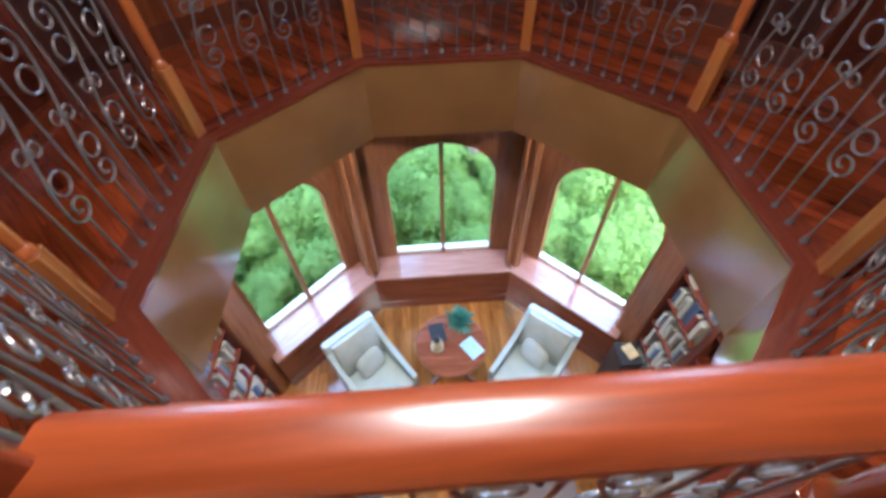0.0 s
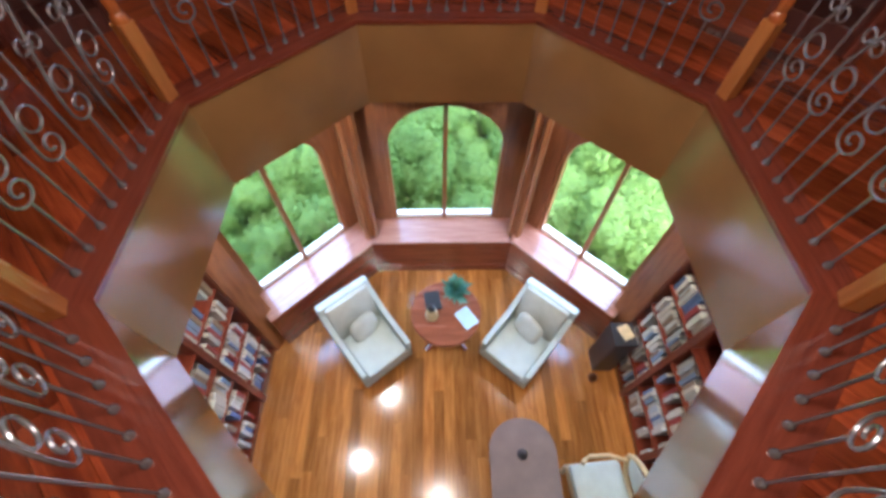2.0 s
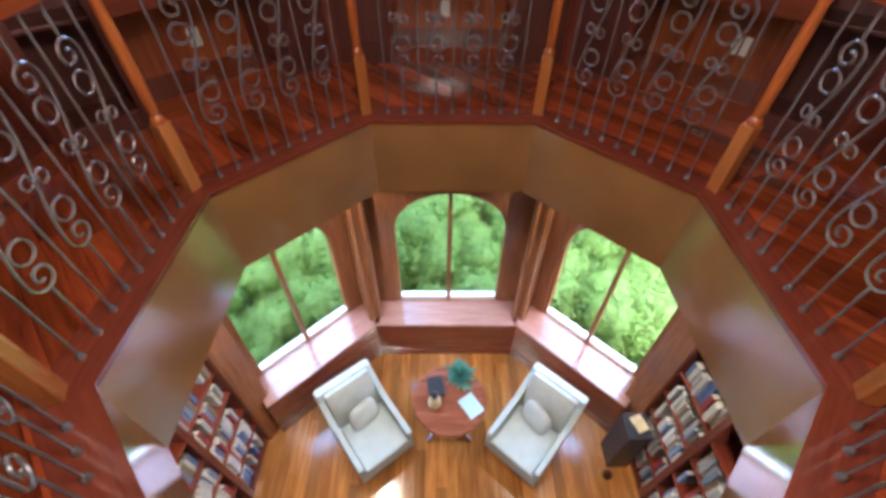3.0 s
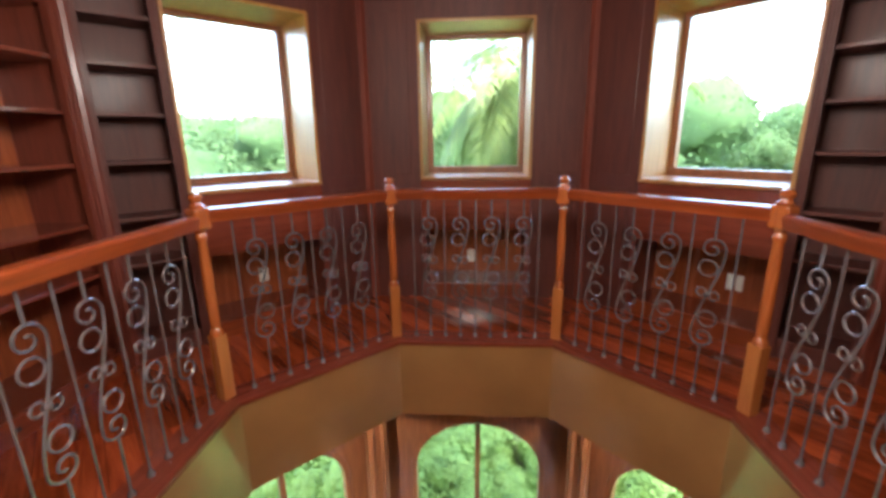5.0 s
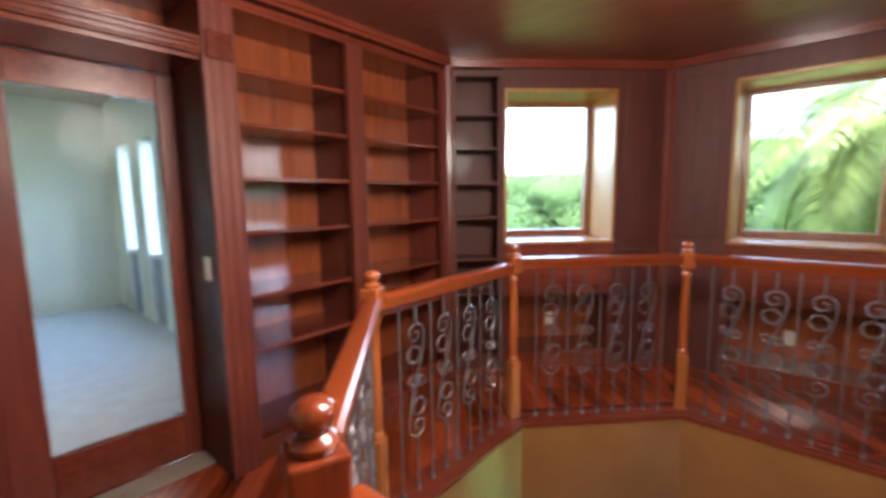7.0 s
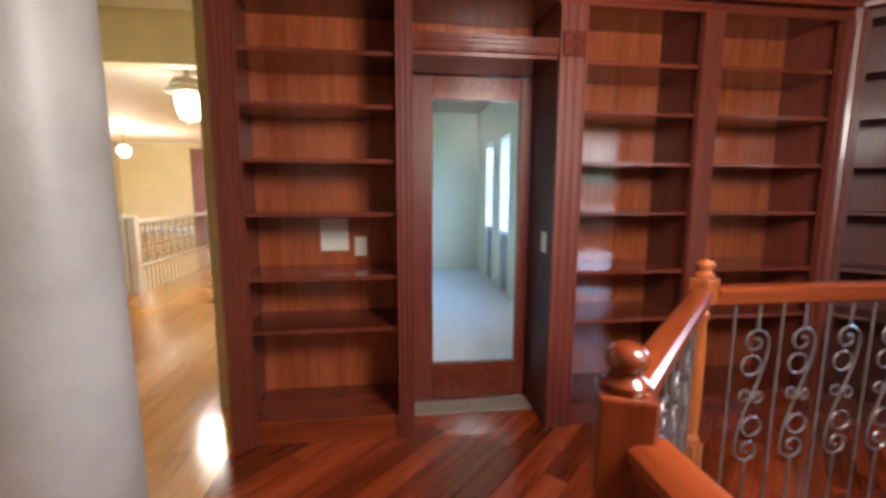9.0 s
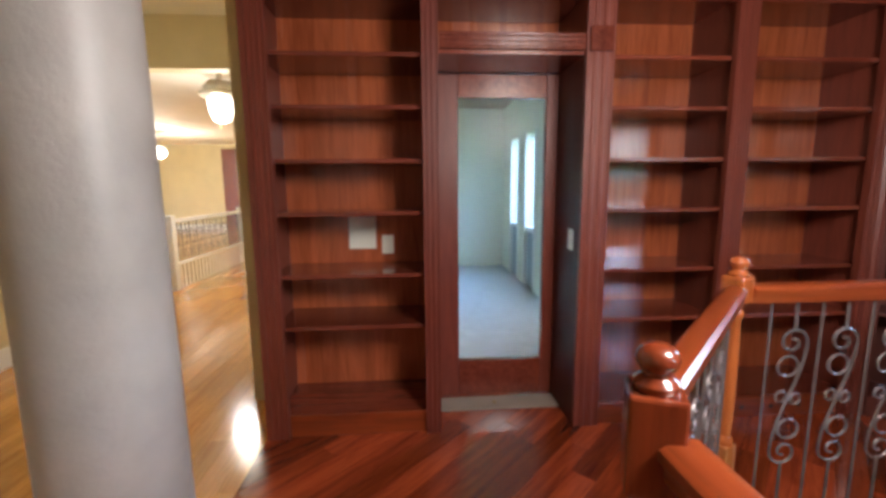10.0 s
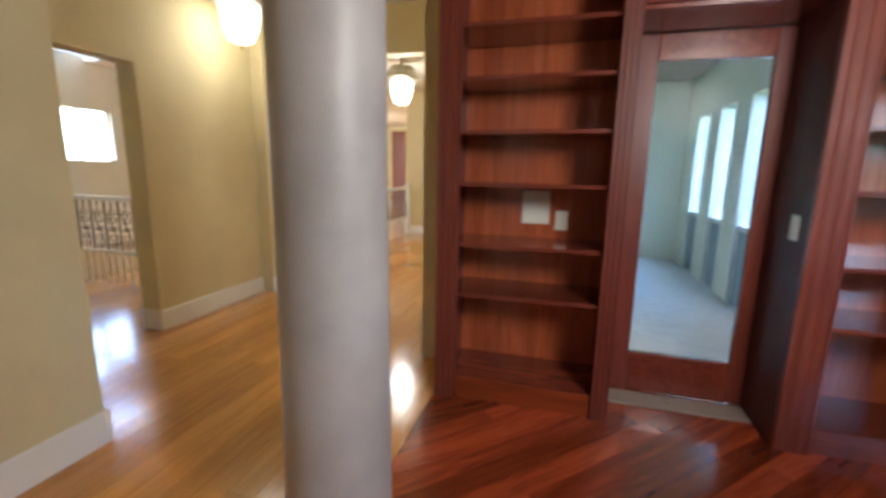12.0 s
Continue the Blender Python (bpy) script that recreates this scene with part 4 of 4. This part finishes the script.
# ---- lower room: furniture ----
def armchair(m):
    c = thing("armchair", "pale blue-white upholstered armchair with a high back on dark legs", "armchair", m, "armchairs by the table")
    part("seat_base", box(-0.36, 0.36, -0.42, 0.34, 0.14, 0.34, 0.02), LINEN, c)
    part("seat_cushion", box(-0.29, 0.29, -0.44, 0.20, 0.342, 0.47, 0.04), LINEN, c, "", True)
    bm = box(-0.36, 0.36, 0.0, 0.12, 0.0, 0.72, 0.03)
    bm.transform(pose(0, 0.24, 0.30, -15, 0, 0))
    part("backrest", bm, LINEN, c)
    bm = box(-0.292, 0.292, 0.0, 0.07, 0.0, 0.60, 0.03)
    bm.transform(pose(0, 0.165, 0.472, -15, 0, 0))
    part("back_cushion", bm, CUSHION, c, "greige back cushion", True)
    for s in (-1, 1):
        bm = bmesh.new()
        prof = [(-0.42, 0.341), (0.33, 0.341), (0.47, 0.92), (0.36, 0.86), (0.16, 0.66), (-0.42, 0.56)]
        lo, hi = [bm.verts.new((s * 0.297, y, z)) for y, z in prof], [bm.verts.new((s * 0.362, y, z)) for y, z in prof]
        bm.faces.new(lo)
        bm.faces.new(hi)
        for i in range(6):
            j = (i + 1) % 6
            bm.faces.new((lo[i], lo[j], hi[j], hi[i]))
        bmesh.ops.bevel(bm, geom=bm.edges[:], offset=0.018, segments=2, affect="EDGES")
        part("arm", bm, LINEN, c)
        for y in (-0.36, 0.28):
            part("leg", lathe([(0.016, 0.0), (0.026, 0.14)], 10, None, s * 0.31, y), DARKLEG, c)
    return c


def pillow(m):
    bm = bmesh.new()
    bmesh.ops.create_uvsphere(bm, u_segments=20, v_segments=12, radius=1.0)
    for v in bm.verts:
        x, y, z = v.co
        v.co = (math.copysign(abs(x) ** 0.55, x) * 0.19, y * 0.05, math.copysign(abs(z) ** 0.55, z) * 0.16)
    return tagged(link("cushion", bm, CUSHION, None, "", m, True), "rumpled greige scatter cushion on the armchair", "cushion", "scatter cushions")


# the front edges run from (-1.0, 0.25) to (-0.4, 0.72) and mirrored
mc1, mc2 = pose(-0.95, 0.80, LOW, 0, 0, 38.5), pose(1.02, 0.76, LOW, 0, 0, -42)
armchair(mc1)
copy_thing([o for o in bpy.data.objects if o.name == "armchair"][0], mc2)
pillow(mc1 @ pose(0.02, 0.095, 0.62, -25, 0, 8))
pillow(mc2 @ pose(-0.02, 0.095, 0.62, -25, 0, -12))

TX, TY, TZ = 0.035, 1.06, -3.62
table = thing("round_table", "round brown wooden side table on a pedestal", "table", pose(TX, TY, LOW))
h = TZ - LOW
part("tabletop", lathe([(0.42, h - 0.035), (0.45, h - 0.025), (0.45, h - 0.008), (0.44, h)], 48), TABLEWOOD, table, "", True)
part("pedestal", lathe([(0.10, 0.10), (0.06, 0.16), (0.045, 0.30), (0.06, 0.42), (0.05, 0.50), (0.14, h - 0.036)], 20), TABLEWOOD, table, "", True)
for a in (45, 135, 225, 315):
    bm = tube([(0.05, 0, 0.16), (0.16, 0, 0.12), (0.26, 0, 0.05), (0.40, 0, 0.028)], 0.028, 8)
    bm.transform(pose(0, 0, 0, 0, 0, a))
    part("foot", bm, TABLEWOOD, table)

plant = thing("potted_plant", "small teal-green leafy plant in a pot on the table", "plant", pose(TX + 0.13, TY + 0.25, TZ))
part("pot", lathe([(0.05, 0.001), (0.07, 0.05), (0.075, 0.10), (0.06, 0.11)], 18), paint("teal_glaze", (0.10, 0.22, 0.18), 0.25), plant, "", True)
bm = bmesh.new()
rng = random.Random(5)
for i in range(160):
    a, e, l = rng.uniform(0, 6.28), rng.uniform(0.05, 1.4), rng.uniform(0.12, 0.26)
    d = Vector((math.cos(a) * math.cos(e), math.sin(a) * math.cos(e), math.sin(e)))
    s = d.cross(Vector((0, 0, 1))).normalized() * 0.024
    b0, tip = Vector((0, 0, 0.10)) + d * l * 0.3, Vector((0, 0, 0.10)) + d * l
    mid = (b0 + tip) / 2 + Vector((0, 0, 0.01))
    bm.faces.new([bm.verts.new(v) for v in (b0, mid + s, tip, mid - s)])
part("foliage", bm, TEAL, plant)


def flat_book(name, m, w, d, t, material, label):
    o = tagged(link(name, box(-w / 2, w / 2, -d / 2, d / 2, 0.001, t, 0.002), material, None, "", m), label, "book")
    part("page_block", box(-w / 2 + 0.004, w / 2 + 0.001, -d / 2 + 0.003, d / 2 - 0.003, 0.004, t - 0.003), PAPER, o)
    return o


flat_book("magazine", pose(TX + 0.26, TY - 0.08, TZ, 0, 0, 35), 0.20, 0.27, 0.012, paint("pale_blue_cover", (0.45, 0.62, 0.75), 0.3), "pale blue magazine lying on the round table")
flat_book("book", pose(TX - 0.17, TY + 0.16, TZ, 0, 0, 10), 0.20, 0.26, 0.035, BLACK, "black book lying on the round table")
figure = thing("figurine", "small cream and black ornament on the table", "ornament", pose(TX - 0.18, TY - 0.06, TZ))
part("body", lathe([(0.055, 0.001), (0.082, 0.04), (0.078, 0.11), (0.05, 0.16), (0.062, 0.20), (0.04, 0.25)], 18), GILT, figure, "", True)
part("cap", lathe([(0.045, 0.235), (0.052, 0.255), (0.024, 0.29)], 14), BLACK, figure, "", True)

# desk with a rounded end, and the carved chair beside it
desk = thing("desk", "long desk with a rounded end and a taupe leather top", "desk", pose(0.80, -0.70, LOW))
outline = [(0.35 * math.cos(math.pi * i / 18), 0.12 + 0.32 * math.sin(math.pi * i / 18)) for i in range(19)] + [(-0.35, -1.2), (0.35, -1.2)]
bm = prism(outline, 0.76, 0.80)
bmesh.ops.bevel(bm, geom=[e for e in bm.edges if abs(e.verts[0].co.z - e.verts[1].co.z) < 1e-4], offset=0.012, segments=2, affect="EDGES")
part("desktop", bm, DESKTOP, desk)
part("apron", prism([(x * 0.88, y * 0.94) for x, y in outline], 0.62, 0.759), DARKLEG, desk)
for x in (-0.25, 0.25):
    for y in (0.12, -1.05):
        part("leg", lathe([(0.022, 0.0), (0.035, 0.08), (0.03, 0.3), (0.042, 0.619)], 12, None, x, y), DARKLEG, desk)
knob = tagged(link("paperweight", lathe([(0.05, 0.801), (0.055, 0.815), (0.03, 0.85), (0.012, 0.87)], 14), BLACK, None, "", pose(0.79, -0.62, LOW), True), "small dark knob-shaped paperweight on the desk", "ornament")

chair = thing("carved_chair", "white upholstered chair with a carved cream gilt frame", "chair", pose(1.62, -0.95, LOW, 0, 0, 95))
part("seat", box(-0.28, 0.28, -0.30, 0.26, 0.40, 0.52, 0.04), LINEN, chair, "", True)
bm = lathe([(0.0, -0.03), (0.20, -0.028), (0.245, 0.0), (0.20, 0.03), (0.0, 0.035)], 24)
bm.transform(pose(0, -0.30, 0.80, 80, 0, 0))
part("back_pad", bm, LINEN, chair, "", True)
ring = [(0.26 * math.cos(2 * math.pi * i / 28) * (1 + 0.05 * math.cos(8 * math.pi * i / 28)), -0.30, 0.80 + 0.28 * math.sin(2 * math.pi * i / 28)) for i in range(29)]
part("back_frame", tube(ring, 0.026, 8), GILT, chair, "", True)
for s in (-1, 1):
    part("arm", tube([(s * 0.24, -0.29, 0.74), (s * 0.31, -0.12, 0.72), (s * 0.32, 0.08, 0.70), (s * 0.29, 0.14, 0.66), (s * 0.28, 0.10, 0.50)], 0.022, 8), GILT, chair, "", True)
    for y in (-0.26, 0.22):
        part("leg", tube([(s * 0.25, y, 0.41), (s * 0.28, y * 1.1, 0.25), (s * 0.25, y * 1.05, 0.08), (s * 0.27, y * 1.1, 0.0)], 0.024, 8), GILT, chair, "", True)
part("seat_rail", box(-0.295, 0.295, -0.315, 0.275, 0.34, 0.405, 0.015), GILT, chair)

stand = thing("storage_box", "tall dark lidded box standing against the bookcase", "box", pose(2.11, 0.62, LOW))
part("body", box(-0.13, 0.13, -0.14, 0.14, 0.0, 0.90, 0.008), BLACK, stand)
part("lid", box(-0.136, 0.136, -0.146, 0.146, 0.901, 0.94, 0.006), BLACK, stand)
card = tagged(link("picture_card", box(-0.07, 0.07, -0.09, 0.09, 0.0, 0.012, 0.002), GILT, None, "", pose(2.13, 0.64, LOW + 0.9405, 0, 0, 20)), "small cream and gold card lying on the dark box", "card")
tagged(link("door_stop", lathe([(0.05, 0.0), (0.06, 0.04), (0.045, 0.10), (0.02, 0.13)], 14), DARKLEG, None, "", pose(1.96, 0.38, LOW), True), "small dark ornament standing on the floor", "ornament")


# ---- downlights in the lower ceiling ----
def downlight(x, y):
    d = thing("downlight", "round recessed ceiling downlight, switched on; eastern pair is added fill", "lamp", pose(x, y, UNDER), "downlights")
    part("trim_ring", lathe([(0.062, -0.006), (0.062, 0.0)], 24), WHITE, d)
    part("lens", lathe([(0.034, -0.009), (0.034, -0.0061)], 24), SPOTGLOW, d)
    l = new("downlight_lamp", bpy.data.lights.new("downlight_lamp", "SPOT"))
    l.data.energy, l.data.color, l.data.spot_size, l.data.shadow_soft_size = 4, (1.0, 0.90, 0.76), radians(120), 0.03
    l.location = (x, y, UNDER - 0.03)


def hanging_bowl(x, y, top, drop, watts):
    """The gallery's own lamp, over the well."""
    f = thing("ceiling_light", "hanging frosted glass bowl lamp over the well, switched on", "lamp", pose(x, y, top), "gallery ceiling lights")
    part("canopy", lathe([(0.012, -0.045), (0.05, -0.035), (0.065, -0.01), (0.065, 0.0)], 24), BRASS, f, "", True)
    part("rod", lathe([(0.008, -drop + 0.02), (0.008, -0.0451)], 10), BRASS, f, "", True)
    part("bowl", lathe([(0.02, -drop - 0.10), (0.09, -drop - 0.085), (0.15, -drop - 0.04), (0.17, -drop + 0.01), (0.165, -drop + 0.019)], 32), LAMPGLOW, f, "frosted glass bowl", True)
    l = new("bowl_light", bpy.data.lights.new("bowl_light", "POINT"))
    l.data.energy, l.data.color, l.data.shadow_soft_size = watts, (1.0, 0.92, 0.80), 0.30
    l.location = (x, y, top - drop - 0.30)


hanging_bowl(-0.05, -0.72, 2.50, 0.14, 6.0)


# The eastern pair is unseen, added to brighten the books on that side.
for x, y in ((-1.60, -0.13), (-1.10, 1.10), (1.55, 1.35), (1.85, -0.90)):
    downlight(x, y)

# ---- outside ----
GROUND = -4.95
bm = bmesh.new()
N = 40
grid = [[bm.verts.new(((i - N / 2) * 4 * (1 + abs(i - N / 2) * 0.9), (j - N / 2) * 4 * (1 + abs(j - N / 2) * 0.9), GROUND + 0.15 * noise.noise(Vector((i * 0.7, j * 0.7, 0))))) for j in range(N + 1)] for i in range(N + 1)]
for i in range(N):
    for j in range(N):
        bm.faces.new((grid[i][j], grid[i + 1][j], grid[i + 1][j + 1], grid[i][j + 1]))
setting("ground", bm, GRASS, "green lawn round the house", "ground")


def leaf_mesh(name, count, size, seed, lumps, flat=1.0):
    """Foliage: small folded leaves scattered over the shells of several lumps."""
    rng = random.Random(seed)
    blobs = [(Vector((rng.uniform(-0.6, 0.6), rng.uniform(-0.6, 0.6), rng.uniform(0.25, 0.95) * flat)), rng.uniform(0.30, 0.55)) for _ in range(lumps)]
    verts, faces = [], []
    for i in range(count):
        c, r = blobs[rng.randrange(lumps)]
        d = Vector((rng.gauss(0, 1), rng.gauss(0, 1), rng.gauss(0.25, 1))).normalized()
        p = c + d * r * rng.uniform(0.72, 1.06)
        if p.z < 0.02:
            continue
        t = Vector((rng.gauss(0, 1), rng.gauss(0, 1), rng.gauss(0, 1))).cross(d).normalized()
        t = (t + d * rng.uniform(-0.3, 0.7)).normalized()
        s = t.cross(d).normalized()
        l = size * rng.uniform(0.6, 1.4)
        n0 = len(verts)
        verts += [tuple(p - t * l), tuple(p + s * l * 0.45), tuple(p + t * l), tuple(p - s * l * 0.45)]
        faces.append((n0, n0 + 1, n0 + 2, n0 + 3))
    for c, r in blobs:
        # the dense inside of a lump, uneven, under its outer leaves
        n0, rows, cols = len(verts), 9, 14
        for i in range(rows + 1):
            for j in range(cols):
                th, ph = math.pi * i / rows, 2 * math.pi * j / cols
                d = Vector((math.sin(th) * math.cos(ph), math.sin(th) * math.sin(ph), math.cos(th)))
                p = c + d * r * (0.60 + 0.36 * noise.noise((c + d) * 5.0))
                verts.append((p.x, p.y, max(p.z, 0.01)))
        for i in range(rows):
            for j in range(cols):
                q = (j + 1) % cols
                faces.append((n0 + i * cols + j, n0 + (i + 1) * cols + j, n0 + (i + 1) * cols + q, n0 + i * cols + q))
    me = bpy.data.meshes.new(name)
    me.from_pydata(verts, [], faces)
    for p in me.polygons:
        p.use_smooth = True
    return me


shrubs = []
for i in range(4):
    me = leaf_mesh("shrub_foliage", 10000, 0.030, 20 + i, 9)
    me.materials.append(SHRUB)
    shrubs.append(me)
trees = []
for i in range(3):
    me = leaf_mesh("tree_crown", 36000, 0.020, 60 + i, 20, 1.15)
    me.materials.append(TREELEAF)
    trees.append(me)
rng = random.Random(11)
placed = []
for i in range(6000):
    if len(placed) >= 260:
        break
    r = 3.75 + 9.5 * rng.random() ** 1.5
    a = radians(rng.uniform(2, 178))
    x, y = r * math.cos(a), r * math.sin(a)
    if (x < -2.5 and y < 2.2):
        continue
    if any(math.hypot(x - e, y - f) < 0.62 for e, f in placed):
        continue
    placed.append((x, y))
    s = rng.uniform(0.75, 1.25)
    o = new("shrub", shrubs[rng.randrange(4)])
    o.matrix_basis = Matrix.LocRotScale((x, y, GROUND - 0.05), Euler((0, 0, rng.uniform(0, 6.28))), (s, s, s * rng.uniform(0.7, 1.15)))
    tagged(o, "dense bright green garden shrub", "shrub", "garden shrubs")


def trunk_bm(height, r, seed):
    rng = random.Random(seed)
    bm = bmesh.new()
    pts = [(rng.uniform(-0.1, 0.1) * i, rng.uniform(-0.1, 0.1) * i, height * i / 5) for i in range(6)]
    tube(pts, r, 10, bm, lambda f: 1 - 0.55 * f)
    for i in range(6):
        a = rng.uniform(0, 6.28)
        st = Vector(pts[3 + i % 3])
        e = st + Vector((math.cos(a), math.sin(a), 0.9)) * height * 0.35
        tube([st, (st + e) / 2 + Vector((0, 0, 0.1)), e], r * 0.4, 6, bm, lambda f: 1 - 0.7 * f)
    return bm


rng = random.Random(23)
trunk_me = link("trunk", trunk_bm(3.2, 0.22, 3), BARK).data
bpy.data.objects.remove([o for o in bpy.data.objects if o.name == "trunk"][0])
for i in range(80):
    a = radians(5 + 170 * (i + rng.uniform(0.1, 0.9)) / 80)
    d = rng.uniform(20, 46)
    x, y = d * math.cos(a), d * math.sin(a)
    s = rng.uniform(3.4, 6.0) * (0.80 + d / 110)
    tall = rng.uniform(0.58, 0.84)
    t = thing("tree", "rounded green garden tree in the distance", "tree", pose(x, y, GROUND, 0, 0, rng.uniform(0, 360)), "distant trees")
    share("trunk", trunk_me, t, Matrix.LocRotScale((0, 0, 0), None, (1.3, 1.3, 0.9)))
    share("crown", trees[i % 3], t, Matrix.LocRotScale((0, 0, 2.0), None, (s * 0.9, s * 0.9, s * tall)))


def palm(x, y, base, crown_z, seed):
    rng = random.Random(seed)
    p = thing("palm_tree", "tall palm tree with long arching fronds", "tree", pose(x, y, base))
    hgt = crown_z - base
    bm = bmesh.new()
    tube([(0, 0, hgt * i / 10) for i in range(11)], 0.24, 12, bm, lambda f: 1.0 - 0.25 * f + 0.05 * math.sin(f * 60))
    part("trunk", bm, BARK, p)
    for i in range(54):
        a, e0, length = 2.399 * i, radians(rng.uniform(-55, 40)), rng.uniform(2.5, 3.3)
        verts, faces = [], []
        pos, ang = Vector((0, 0, hgt)), e0
        heading = Vector((math.cos(a), math.sin(a), 0))
        side = Vector((-math.sin(a), math.cos(a), 0))
        n = 80
        for j in range(n):
            f = j / n
            d = heading * math.cos(ang) + Vector((0, 0, 1)) * math.sin(ang)
            nxt = pos + d * length / n
            k = len(verts)
            w = 0.018 * (1 - f) + 0.004
            verts += [tuple(pos - side * w), tuple(pos + side * w), tuple(nxt + side * w), tuple(nxt - side * w)]
            faces.append((k, k + 1, k + 2, k + 3))
            if f > 0.12:
                ll = 0.55 * math.sin(math.pi * min(1, 0.2 + f * 0.85)) + 0.12
                for s in (-1, 1):
                    tip = pos + side * s * ll * 0.75 + d * ll * 0.55 + Vector((0, 0, -0.28 * ll + rng.uniform(-0.05, 0.05)))
                    mid = (pos + tip) / 2 + Vector((0, 0, 0.05))
                    k = len(verts)
                    verts += [tuple(pos), tuple(mid + d * 0.017), tuple(tip), tuple(mid - d * 0.017)]
                    faces.append((k, k + 1, k + 2, k + 3))
            pos = nxt
            ang -= radians(rng.uniform(0.3, 1.5))
        me = bpy.data.meshes.new("frond")
        me.from_pydata(verts, [], faces)
        me.materials.append(PALMLEAF)
        share("frond", me, p, Matrix())


palm(0.9, 5.7, GROUND, 2.75, 9)

# ---- floorboards, last ----
lay_planks(gallery_floor, gallery_areas, 135, 0.125, 1.3, 0.0, GALLERY_PLANK, 1)
lay_planks(hall, [[(-5.4, -6.3), (1.5, -6.3), (1.5, -2.664), (-5.4, -2.664)]], 0, 0.125, 2.2, 0.0, HALL_PLANK, 2)
lay_planks(hall, [[(-15.59, -10.79), (-5.402, -10.79), (-5.402, -2.664), (-15.59, -2.664)], [(-5.4, -9.6), (1.5, -9.6), (1.5, -6.302), (-5.4, -6.302)]], 0, 0.42, 4.0, 0.0, HALL_PLANK, 4)
lay_planks(low_floor, [LOWER_AREA], 90, 0.13, 1.9, LOW, LOWER_PLANK, 3)
